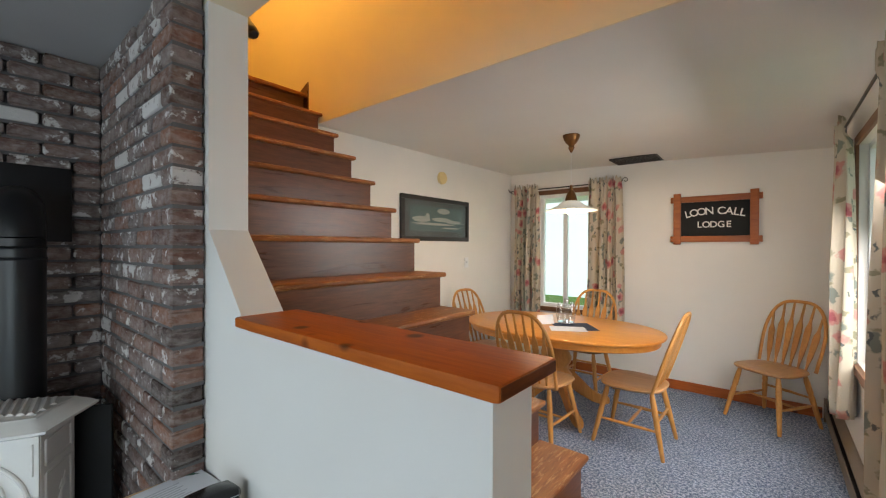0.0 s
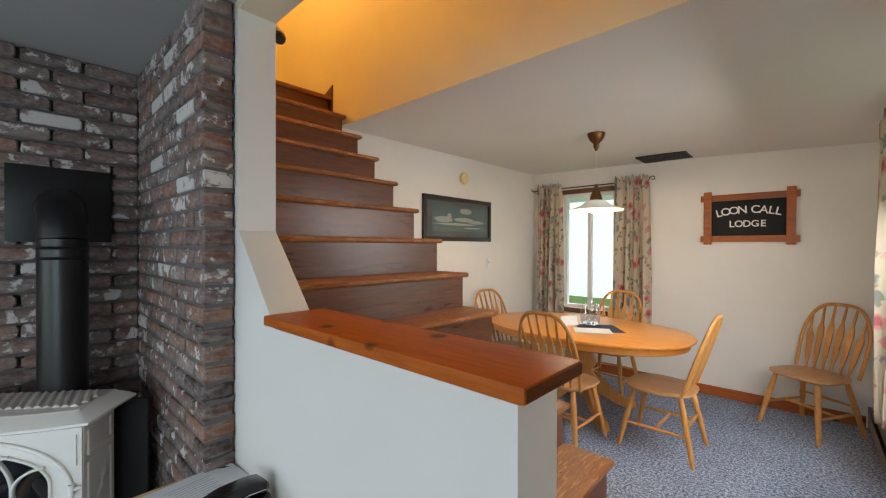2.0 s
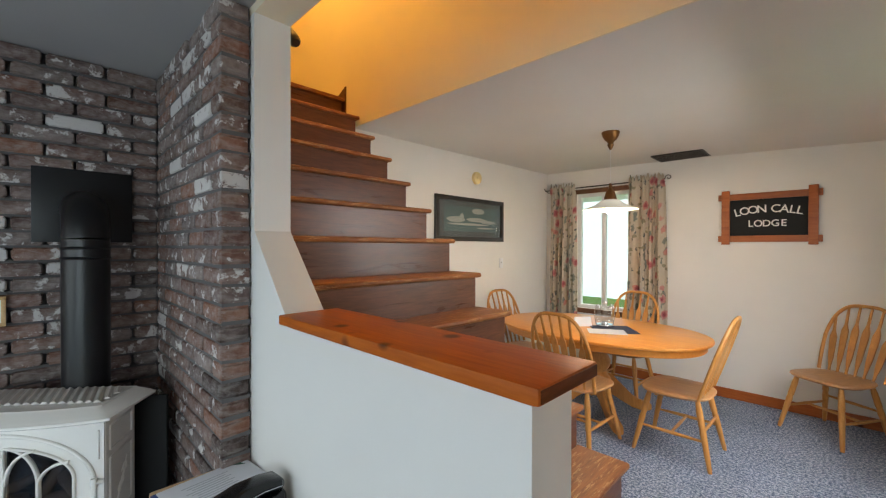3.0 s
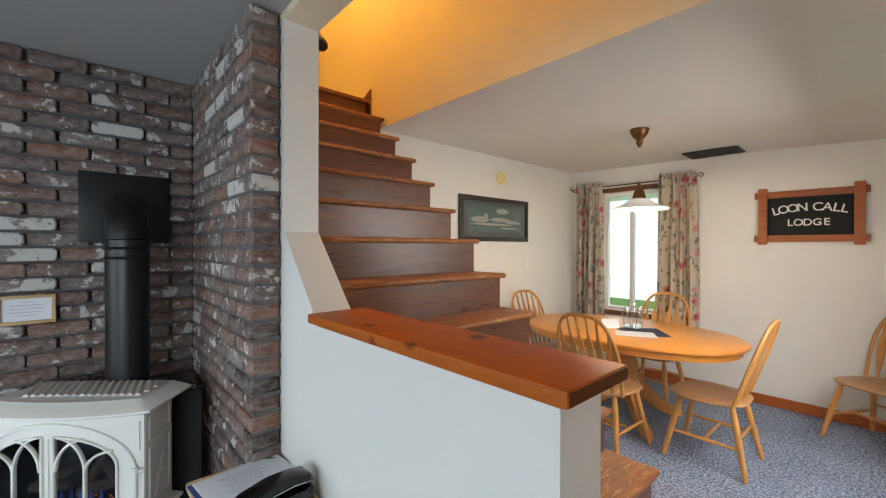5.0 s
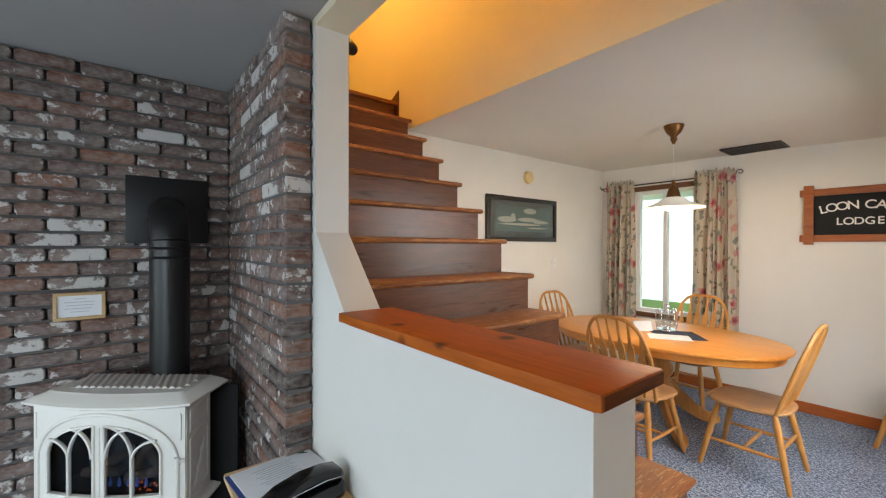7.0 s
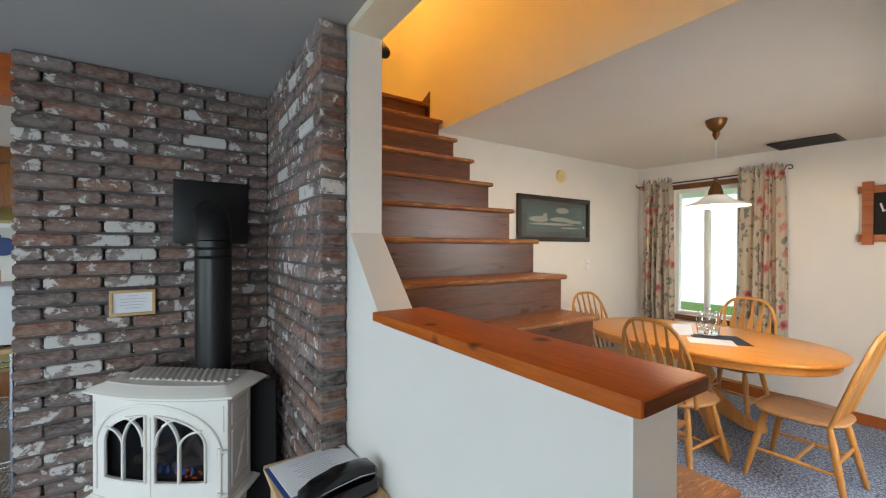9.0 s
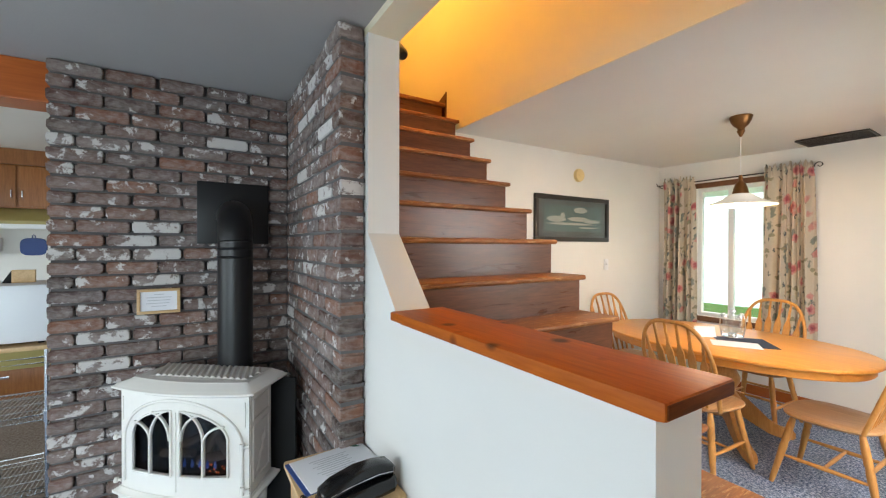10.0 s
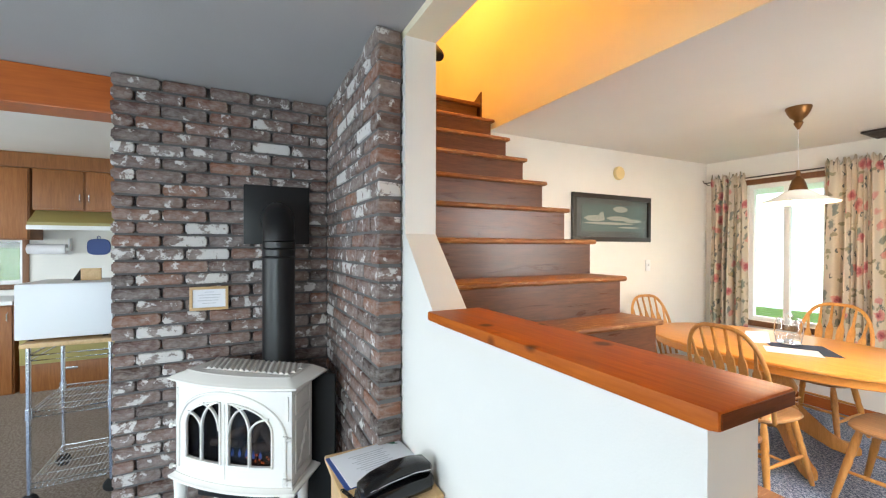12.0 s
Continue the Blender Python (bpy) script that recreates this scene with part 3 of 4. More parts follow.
curtain(pose(EAST - 0.075, 0.1, 0, 0, 0, -90), 0.5, 0.55, 0.42, 2.22, 4, "floral cotton curtain hanging beside the wide window")


# ---------------------------------------------------------------- dining chairs
def bow(u):
    """Point of the bent bow of a chair back at u from 0 to 1."""
    a = math.pi * (1 - u)
    c, s = math.cos(a), math.sin(a)
    x = 0.242 * math.copysign(abs(c) ** 0.62, c)
    z = 0.455 + 0.545 * abs(s) ** 0.66
    return Vector((x * (0.9 + 0.1 * min(1, (z - 0.455) / 0.3)), -0.17 - (z - 0.455) * 0.32, z))


def dining_chair(m, label):
    t = thing("dining_chair", m, label, "chair", "dining chairs")
    # saddle seat
    rings = []
    n = 32
    for z, k in ((0.428, 0.86), (0.434, 0.95), (0.446, 1.0), (0.456, 0.985), (0.461, 0.93), (0.457, 0.6), (0.452, 0.2)):
        ring = []
        for i in range(n):
            a = 2 * math.pi * i / n
            c, s = math.cos(a), math.sin(a)
            x = 0.228 * math.copysign(abs(c) ** 0.62, c)
            y = 0.222 * math.copysign(abs(s) ** 0.72, s)
            x *= 1.0 + 0.08 * (y / 0.21)
            ring.append((x * k, y * k, z))
        rings.append(ring)
    bm = B()
    loft(bm, rings)
    part("seat", bm, M_OAKS, t)
    prof = [(0, 0.012), (0.06, 0.015), (0.3, 0.0175), (0.55, 0.021), (0.62, 0.0175), (0.65, 0.021), (0.85, 0.02), (1, 0.014)]
    feet = {}
    for sx in (-1, 1):
        for sy in (-1, 1):
            foot, head = Vector((sx * 0.22, sy * 0.24, 0)), Vector((sx * 0.15, sy * 0.15, 0.435))
            feet[sx, sy] = (foot, head)
            part("leg", turned(B(), foot, head, prof, 12), M_OAK, t)

    def on(sx, sy, h):
        f, d = feet[sx, sy]
        return f + (d - f) * h
    for sx in (-1, 1):
        part("stretcher", turned(B(), on(sx, -1, 0.42), on(sx, 1, 0.42), [(0, 0.008), (0.5, 0.013), (1, 0.008)]), M_OAK, t)
    part("stretcher", turned(B(), on(-1, 1, 0.42).lerp(on(-1, -1, 0.42), 0.5), on(1, 1, 0.42).lerp(on(1, -1, 0.42), 0.5), [(0, 0.008), (0.5, 0.012), (1, 0.008)]), M_OAK, t)
    part("stretcher", turned(B(), on(-1, -1, 0.55), on(1, -1, 0.55), [(0, 0.008), (0.5, 0.012), (1, 0.008)]), M_OAK, t)
    part("back_bow", tube(B(), [bow(k / 36) for k in range(37)], 0.0135, 10, 0.9), M_OAK, t)
    tops = {}
    for k in range(181):
        p = bow(k / 180)
        tops[k] = p
    for i in range(6):
        u = (i - 2.5) / 2.5
        foot = Vector((0.145 * u, -0.172, 0.455))
        xt = 0.188 * u
        top = min((p for p in tops.values() if p.z > 0.6), key=lambda p: abs(p.x - xt))
        rings = []
        for s, w in ((0, 0.007), (0.1, 0.008), (0.24, 0.018), (0.55, 0.024), (0.63, 0.023), (0.73, 0.009), (1, 0.006)):
            c = foot.lerp(top, s)
            h = 0.0055
            rings.append([c + Vector((-w, -h, 0)), c + Vector((w, -h, 0)), c + Vector((w, h, 0)), c + Vector((-w, h, 0))])
        bm = B()
        loft(bm, rings)
        part("spindle", bm, M_OAK, t)
    return t


CHAIR_LABEL = "honey oak arrow-back dining chair at the oval table"
chair = dining_chair(pose(1.036, 1.292, 0, 0, 0, 88.9), "honey oak arrow-back chair turned sideways at the table end")
for x, y, r, lab in ((0.44, 0.915, -3, "honey oak arrow-back chair with its back to the stairs"), (-0.43, 1.49, -98, CHAIR_LABEL),
                     (0.35, 2.1, 178, "honey oak arrow-back chair between table and window"), (1.84, 2.38, 146.5, "honey oak arrow-back chair alone in the corner")):
    copy_thing(chair, pose(x, y, 0, 0, 0, r))["label"] = lab


# ---------------------------------------------------------------- table
def oval(a, b, n=64, p=0.9):
    out = []
    for i in range(n):
        t = 2 * math.pi * i / n
        c, s = math.cos(t), math.sin(t)
        out.append((a * math.copysign(abs(c) ** p, c), b * math.copysign(abs(s) ** p, s)))
    return out


def dining_table(m, a, b):
    t = thing("dining_table", m, "honey oak oval pedestal dining table", "table")
    bm = B()
    loft(bm, [[(x, y, z) for x, y in oval(a - d, b - d)] for z, d in ((0.727, 0.012), (0.731, 0.003), (0.74, 0.0), (0.749, 0.003), (0.755, 0.014))])
    part("tabletop", bm, M_OAKX, t)
    bm = B()
    loft(bm, [[(x, y, z) for x, y in oval(a - d, b - d)] for z, d in ((0.668, 0.05), (0.673, 0.043), (0.7265, 0.043))])
    part("apron", bm, M_OAKX, t)
    part("column", lathe(B(), [(0.09, 0.16), (0.13, 0.2), (0.135, 0.3), (0.1, 0.34), (0.095, 0.37), (0.125, 0.42), (0.13, 0.46), (0.1, 0.52), (0.105, 0.56), (0.14, 0.62), (0.15, 0.668)], 28), M_OAK, t)
    for k in range(4):
        an = math.radians(45 + 90 * k)
        d, w = Vector((math.cos(an), math.sin(an), 0)), Vector((-math.sin(an), math.cos(an), 0))
        rings = []
        for r, zl, zh, hw in ((0.06, 0.17, 0.36, 0.032), (0.14, 0.15, 0.33, 0.032), (0.23, 0.09, 0.24, 0.032), (0.33, 0.03, 0.14, 0.032), (0.42, 0.0, 0.085, 0.033), (0.48, 0.0, 0.075, 0.032), (0.505, 0.008, 0.05, 0.026)):
            rings.append([d * r + w * sx * hw + Vector((0, 0, z)) for sx, z in ((-1, zl), (1, zl), (1, zh), (-1, zh))])
        bm = B()
        loft(bm, rings)
        bmesh.ops.bevel(bm, geom=[e for e in bm.edges if abs((e.verts[0].co - e.verts[1].co).normalized().dot(w)) < 0.5], offset=0.008, segments=2, affect="EDGES")
        part("foot", bm, M_OAK, t)
    return t


dining_table(pose(0.3, 1.55, 0), 0.9, 0.6)


# ---------------------------------------------------------------- table setting
TOP = 0.7555


def flat_sheet(name, m, w, d, mat, label, category, h=0.002):
    ob = new(name, finish(name, box(B(), -w / 2, w / 2, -d / 2, d / 2, 0, h), mat, False))
    ob.matrix_basis = m
    return tagged(ob, label, category)


flat_sheet("placemat", pose(0.47, 1.52, TOP, 0, 0, 38), 0.34, 0.34, M_NAVY, "navy blue cloth square lying on the oval table", "placemat")
flat_sheet("printed_sheet", pose(0.47, 1.38, TOP + 0.003, 0, 0, 30), 0.3, 0.2, M_PAPER, "white printed sheet lying on the navy cloth", "paper")


def tent_card():
    t = thing("tent_card", pose(0.2, 1.5, TOP, 0, 0, 48), "white folded card standing on the table", "card")
    for s in (-1, 1):
        part("panel", prism(B(), [(s * 0.035, 0), (s * 0.037, 0), (0.001 * s, 0.08), (0, 0.08)], -0.075, 0.075, "x"), M_PAPER, t)
    return t


tent_card()


def caddy():
    t = thing("condiment_caddy", pose(0.34, 1.65, TOP + 0.003, 0, 0, 35), "chrome caddy with clear glass shakers on the table", "caddy")
    part("base", lathe(B(), [(0.07, 0), (0.078, 0.004), (0.074, 0.012), (0.03, 0.014), (0.028, 0.03), (0.0, 0.032)], 24), M_CHROME, t)
    for x, y, r, h in ((-0.05, 0.0, 0.024, 0.15), (0.05, 0.0, 0.024, 0.15), (0.0, -0.01, 0.03, 0.2)):
        jar = part("shaker", lathe(B(), [(r * 0.85, 0.033), (r, 0.04), (r, h * 0.72), (r * 0.75, h * 0.84), (r * 0.72, h)], 18, (x, y, 0)), M_CLEAR, t, "clear glass shaker")
        part("lid", lathe(B(), [(r * 0.76, h), (r * 0.8, h + 0.016), (r * 0.6, h + 0.026), (0.0, h + 0.029)], 18, (x, y, 0)), M_CHROME, jar, "chrome lid")
    for s in (-1, 1):
        part("handle", tube(B(), [(s * 0.072, 0, 0.01), (s * 0.085, 0, 0.07), (s * 0.084, 0, 0.14), (s * 0.07, 0, 0.185), (s * 0.045, 0, 0.19)], 0.0045, 8), M_CHROME, t)
    return t


caddy()


# ---------------------------------------------------------------- pendant lamp
def pendant(m):
    t = thing("pendant_lamp", m, "brass pendant lamp with a white glass shade, lit, over the table", "lamp")
    part("canopy", lathe(B(), [(0.068, 0.662), (0.07, 0.652), (0.066, 0.642), (0.06, 0.622), (0.044, 0.596), (0.026, 0.58), (0.02, 0.566), (0.026, 0.556), (0.018, 0.538), (0.006, 0.515)], 28), M_BRASS, t)
    part("cord", rod(B(), (0, 0, 0.24), (0, 0, 0.52), 0.0022, 8), M_WHITE, t)
    part("socket", lathe(B(), [(0.008, 0.245), (0.014, 0.225), (0.012, 0.205), (0.03, 0.185), (0.042, 0.15), (0.05, 0.115), (0.055, 0.1)], 24), M_BRASS, t)
    out = [(0.048, 0.113), (0.072, 0.106), (0.09, 0.092), (0.112, 0.075), (0.155, 0.055), (0.198, 0.038), (0.211, 0.033)]
    inn = [(r - 0.002, z - 0.005) for r, z in reversed(out)]
    bm = B()
    loft(bm, [[(r * math.cos(a), r * math.sin(a), z) for a in (2 * math.pi * k / 40 for k in range(40))] for r, z in out + inn], cap=False)
    part("shade", bm, M_OPAL, t, "white opal glass shade")
    bulb = part("bulb", lathe(B(), [(0.005, 0.1), (0.016, 0.085), (0.031, 0.055), (0.036, 0.03), (0.03, 0.008), (0.005, -0.006)], 20), M_BULB, t, "glowing bulb")
    bulb.visible_shadow = False
    return t


pendant(pose(0.54, 1.265, 1.745))


# ---------------------------------------------------------------- ceiling vent, wall fixtures
def vent():
    t = thing("ceiling_vent", pose(0.735, 2.52, 2.38), "dark slatted vent set in the ceiling", "vent")
    part("backing", box(B(), -0.21, 0.21, -0.15, 0.15, 0.006, 0.012), M_BLACK, t)
    for x0, x1, y0, y1 in ((-0.225, 0.225, -0.165, -0.15), (-0.225, 0.225, 0.15, 0.165), (-0.225, -0.21, -0.15, 0.15), (0.21, 0.225, -0.15, 0.15)):
        part("frame", box(B(), x0, x1, y0, y1, 0, 0.014), M_IRON, t)
    for k in range(14):
        y = -0.14 + k * 0.0215
        part("slat", box(B(), -0.21, 0.21, y, y + 0.008, 0.0, 0.006), M_IRON, t)


vent()


def detector():
    t = thing("smoke_detector", pose(WEST, 1.278, 2.2, 0, 90, 0), "round yellowed plastic detector on the wall", "smoke detector")
    part("body", lathe(B(), [(0.066, 0.001), (0.066, 0.02), (0.06, 0.032), (0.035, 0.038), (0.0, 0.039)], 28), M_IVORY, t)
    part("grille", lathe(B(), [(0.022, 0.037), (0.022, 0.043), (0.0, 0.044)], 18), M_IVORY, t)


detector()


def light_switch():
    t = thing("light_switch", pose(WEST, 1.73, 1.29), "white toggle light switch on the wall", "light switch")
    part("plate", box(B(), 0.0005, 0.007, -0.036, 0.036, -0.058, 0.058, 0.002), M_WHITE, t)
    part("toggle", box(B(), 0.007, 0.018, -0.006, 0.006, -0.004, 0.014, 0.001), M_WHITE, t)


light_switch()


# ---------------------------------------------------------------- sign and pictures
@functools.lru_cache(None)
def letter_mesh(ch, size):
    cu = bpy.data.curves.new("letter", "FONT")
    cu.body, cu.size, cu.extrude, cu.offset = ch, size, 0.002, 0.001
    cu.align_x = "CENTER"
    ob = bpy.data.objects.new("letter", cu)
    scene.collection.objects.link(ob)
    bpy.context.view_layer.update()
    me = bpy.data.meshes.new_from_object(ob.evaluated_get(bpy.context.evaluated_depsgraph_get()))
    bpy.data.objects.remove(ob)
    me.materials.clear()
    me.materials.append(M_LETTER)
    return me


def write_line(word, size, widths, parent, y, radius=0.0, base=0.0):
    """Letters set one by one on the panel, along an arc where radius is given."""
    total = sum(widths)
    at = -total / 2
    for ch, w in zip(word, widths):
        x = at + w / 2
        at += w
        if ch == " ":
            continue
        z, turn = base, 0.0
        if radius:
            a = x / radius
            x, z, turn = radius * math.sin(a), base - radius * (1 - math.cos(a)), math.degrees(a)
        ob = new("letter", letter_mesh(ch, size))
        ob.parent = parent
        ob.matrix_basis = pose(x, y, z, 90, 0, 0) @ pose(0, 0, 0, 0, 0, -turn)


def lodge_sign():
    t = thing("wall_sign", pose(1.395, NORTH - 0.001, 1.755, 0, 0, 0), "black sign lettered LOON CALL LODGE in a crossed cedar frame", "sign")
    panel = part("panel", box(B(), -0.3, 0.3, -0.02, -0.008, -0.185, 0.185, 0.002), M_BLACK, t, "black board with white lettering")
    for z in (-0.2, 0.2):
        part("rail", box(B(), -0.375, 0.375, -0.036, -0.008, z - 0.03, z + 0.03, 0.004), M_SIGN, t)
    for x in (-0.315, 0.315):
        part("stile", box(B(), x - 0.033, x + 0.033, -0.042, -0.014, -0.255, 0.265, 0.004), M_SIGN, t)
    write_line("LOON CALL", 0.1, [0.051, 0.062, 0.062, 0.065, 0.032, 0.061, 0.06, 0.05, 0.046], panel, -0.0225, 0.9, 0.045)
    write_line("LODGE", 0.085, [0.05, 0.062, 0.06, 0.064, 0.056], panel, -0.0225, 0.0, -0.085)


lodge_sign()


def framed_print():
    t = thing("framed_picture", pose(WEST + 0.001, 1.2, 1.755, 0, 0, 90), "framed water print in a black frame behind the stairs", "picture")
    w, h, f = 0.54, 0.225, 0.045
    for x0, x1, z0, z1 in ((-w, w, h - f, h), (-w, w, -h, -h + f), (-w, -w + f, -h + f, h - f), (w - f, w, -h + f, h - f)):
        part("frame", box(B(), x0, x1, -0.03, 0.0, z0, z1, 0.004), M_BLACKFRAME, t)
    part("mat", box(B(), -w + f, w - f, -0.012, -0.004, -h + f, h - f), M_MAT, t, "grey-green mat")
    pr = part("print", box(B(), -0.42, 0.42, -0.0145, -0.0125, -0.125, 0.13), M_WATER, t, "dark teal print of a lake")
    for x, z, a, b in ((-0.25, -0.005, 0.13, 0.03), (-0.16, 0.03, 0.03, 0.03), (0.07, 0.0, 0.16, 0.022), (0.27, -0.02, 0.13, 0.018), (-0.05, -0.05, 0.32, 0.012), (0.1, 0.09, 0.1, 0.03), (0.22, -0.085, 0.15, 0.008)):
        bm = B()
        prism(bm, [(x + a * math.cos(k * 0.314) * (1 + 0.1 * math.sin(k * 2.1)), z + b * math.sin(k * 0.314)) for k in range(20)], -0.0165, -0.0147, "y")
        part("pale_shape", bm, M_PALE, pr)
    g = part("glass", box(B(), -w + f, w - f, -0.0215, -0.0195, -h + f, h - f), M_PICTURE_GLASS, t)
    g.visible_shadow = False


framed_print()


# ---------------------------------------------------------------- baseboard heater
def heater():
    t = thing("baseboard_heater", pose(0, 0, 0), "beige metal baseboard heater along the wall", "heater")
    x = EAST
    part("back_panel", box(B(), x - 0.012, x - 0.0005, -1.0, 2.65, 0.02, 0.2, 0.002), M_HEAT, t)
    part("cover", box(B(), x - 0.075, x - 0.067, -1.0, 2.65, 0.06, 0.155, 0.003), M_HEAT, t)
    part("top", box(B(), x - 0.06, x - 0.012, -1.0, 2.65, 0.192, 0.2, 0.002), M_HEAT, t)
    part("fins", box(B(), x - 0.06, x - 0.02, -0.98, 2.6, 0.05, 0.12), M_BLACK, t)
    for y in (-1.0, 0.8, 2.64):
        part("end_cap", box(B(), x - 0.078, x - 0.0005, y, y + 0.015, 0.0, 0.203, 0.003), M_HEAT, t)


heater()


# ---------------------------------------------------------------- stove
def stove():
    t = thing("gas_stove", pose(-0.124, -2.057, 0, 0, 0, 50.4), "cream enamelled stove with arched glass doors before the brick", "stove")
    W, D, TAPER = 0.29, 0.205, 0.89
    BASE, HEAD = 0.472, 0.874

    def bulge(x):
        return -0.045 * (1 - (x / 0.3) ** 2)

    def outline(w, grow, back, taper):
        pts = [(w * (1 - 2 * k / 24), bulge(w * (1 - 2 * k / 24)) - grow) for k in range(25)]
        return pts + [(-w * taper, back), (w * taper, back)]

    def stack(rows, taper):
        """A slab of the stove's outline; rows of (z, half width, growth of the front, back)."""
        bm = B()
        loft(bm, [[(x, y, z) for x, y in outline(w, g, k, taper)] for z, w, g, k in rows])
        return bm
    # moulded lid that slopes in to a louvred top
    part("top_moulding", stack([(HEAD, 0.296, 0.004, 0.215), (0.881, 0.312, 0.018, 0.235), (0.8845, 0.318, 0.024, 0.245)], 0.97), M_ENAMEL, t)
    part("top_plate", stack([(0.885, 0.32, 0.026, 0.25), (0.893, 0.32, 0.026, 0.25), (0.897, 0.312, 0.018, 0.245), (0.903, 0.306, 0.012, 0.24), (0.916, 0.268, -0.032, 0.228), (0.921, 0.262, -0.038, 0.224)], 0.97), M_ENAMEL, t)
    part("base_ledge", stack([(0.446, 0.305, 0.018, 0.215), (0.45, 0.315, 0.028, 0.222), (0.46, 0.315, 0.028, 0.222), (0.465, 0.3, 0.014, 0.215), (BASE, 0.296, 0.006, 0.21)], 0.93), M_ENAMEL, t)
    lou = part("louvre_plate", prism(B(), [(0.245, 0.052), (-0.2, 0.052), (-0.252, 0.205), (0.25, 0.205)], 0.9212, 0.923), M_LOUVRE_SHADE, t, "plate under the louvres, greyed for the shade in the gaps")
    for k in range(18):
        x = -0.17 + k * 0.0285
        a, b = Vector((x, 0.052, 0.923)), Vector((x - 0.085, 0.204, 0.923))
        if a.x > 0.24:
            a = b.lerp(a, (0.24 - b.x) / (a.x - b.x))
        if (a - b).length > 0.03:
            part("louvre", loft_bar(a, b, 0.0105, 0.007), M_ENAMEL, lou)
    # sides with two raised panels, and the back
    for s in (-1, 1):
        bm = B()
        f0, f1 = Vector((s * W, bulge(W), 0)), Vector((s * W * TAPER, D, 0))
        loft(bm, [[(f0.x, f0.y, z), (f1.x, f1.y, z), (f1.x - s * 0.012, f1.y, z), (f0.x - s * 0.012, f0.y + 0.008, z)] for z in (BASE, HEAD)])
        side = part("side_plate", bm, M_ENAMEL, t, smooth=False)
        run = f1 - f0
        off = Vector((s, 0.12, 0)).normalized() * 0.001

        def at(u, z):
            return f0 + run * u + off + Vector((0, 0, z))
        for z0, z1 in ((0.515, 0.735), (0.765, 0.845)):
            c = [at(0.16, z0), at(0.86, z0), at(0.86, z1), at(0.16, z1), at(0.16, z0)]
            for a, b in zip(c, c[1:]):
                part("side_moulding", rod(B(), a, b, 0.0045, 6), M_ENAMEL, side)
        # cast sprig on the lower panel
        part("relief", tube(B(), [at(0.3, 0.54), at(0.42, 0.57), at(0.5, 0.61), at(0.6, 0.64), at(0.7, 0.69)], [0.002, 0.004, 0.004, 0.004, 0.002], 6), M_ENAMEL, side)
        for u, z in ((0.38, 0.55), (0.45, 0.6), (0.56, 0.61), (0.57, 0.655), (0.66, 0.65)):
            part("relief", tube(B(), [at(u - 0.05, z - 0.012), at(u, z), at(u + 0.05, z + 0.014)], [0.001, 0.006, 0.001], 6), M_ENAMEL, side)
    part("back_plate", box(B(), -W * TAPER + 0.013, W * TAPER - 0.013, D - 0.012, D - 0.001, BASE, HEAD), M_STOVEBLACK, t)
    # front plate with two arched door openings cut through
    X, XI, Z0, ZS, ZT = 0.213, 0.02, 0.555, 0.7, 0.818

    def arch(x):
        return ZS + (ZT - ZS) * math.sqrt(max(0.0, 1 - (x / X) ** 2))
    bm = B()
    nx, nz = 116, 80
    for depth in (0.0, 0.009):
        vs = [[bm.verts.new((-W + 2 * W * i / nx, bulge(-W + 2 * W * i / nx) + depth, BASE + (HEAD - BASE) * k / nz)) for k in range(nz + 1)] for i in range(nx + 1)]
        for i in range(nx):
            for k in range(nz):
                x, z = -W + 2 * W * (i + 0.5) / nx, BASE + (HEAD - BASE) * (k + 0.5) / nz
                if not (XI < abs(x) < X and Z0 < z < arch(x)):
                    bm.faces.new((vs[i][k], vs[i + 1][k], vs[i + 1][k + 1], vs[i][k + 1]))
    for v in [v for v in bm.verts if not v.link_faces]:
        bm.verts.remove(v)
    front = part("front_plate", bm, M_ENAMEL, t)

    def strip(name, pts, r, flat=0.7, out=0.004):
        part(name, tube(B(), [(x, bulge(x) - out, z) for x, z in pts], r, 8, flat), M_ENAMEL, front)

    def quarter(x0, z0, dx, dz, stop=1.0):
        """A pointed arc that starts upright and bends over."""
        out = []
        for k in range(17):
            a = k / 16 * stop * math.pi / 2
            out.append((x0 + dx * (1 - math.cos(a)), z0 + dz * math.sin(a)))
        return out
    for s in (-1, 1):
        ring = [(s * XI, Z0)] + [(s * XI, Z0 + (arch(XI) - Z0) * k / 10) for k in range(1, 11)]
        ring += [(s * (XI + (X - XI) * math.sin(k / 24 * math.pi / 2)), arch(XI + (X - XI) * math.sin(k / 24 * math.pi / 2))) for k in range(1, 25)]
        ring += [(s * X, ZS + (Z0 - ZS) * k / 8) for k in range(1, 9)]
        strip("door_frame", ring, 0.0065)
        strip("door_frame", [(s * (XI + (X - XI) * k / 10), Z0) for k in range(11)], 0.0065)
        mid = 0.118
        strip("mullion", [(s * mid, Z0 + (0.7 - Z0) * k / 8) for k in range(9)], 0.0095, 0.6)
        strip("tracery", quarter(s * mid, 0.69, s * 0.082, 0.068), 0.0085, 0.6)
        strip("tracery", quarter(s * mid, 0.69, -s * 0.095, 0.128, 0.93), 0.0085, 0.6)
        strip("tracery", quarter(s * (XI + 0.006), 0.7, s * 0.088, 0.105, 0.97), 0.0085, 0.6)
    strip("door_joint", [(0.0, 0.49 + 0.32 * k / 10) for k in range(11)], 0.003, 0.8, 0.001)
    # bowed outer moulding, which runs down to the hinges
    bowed = [(0.266 * math.sin(-1.57 + 3.14 * k / 48), 0.672 + 0.187 * math.cos(-1.57 + 3.14 * k / 48)) for k in range(49)]
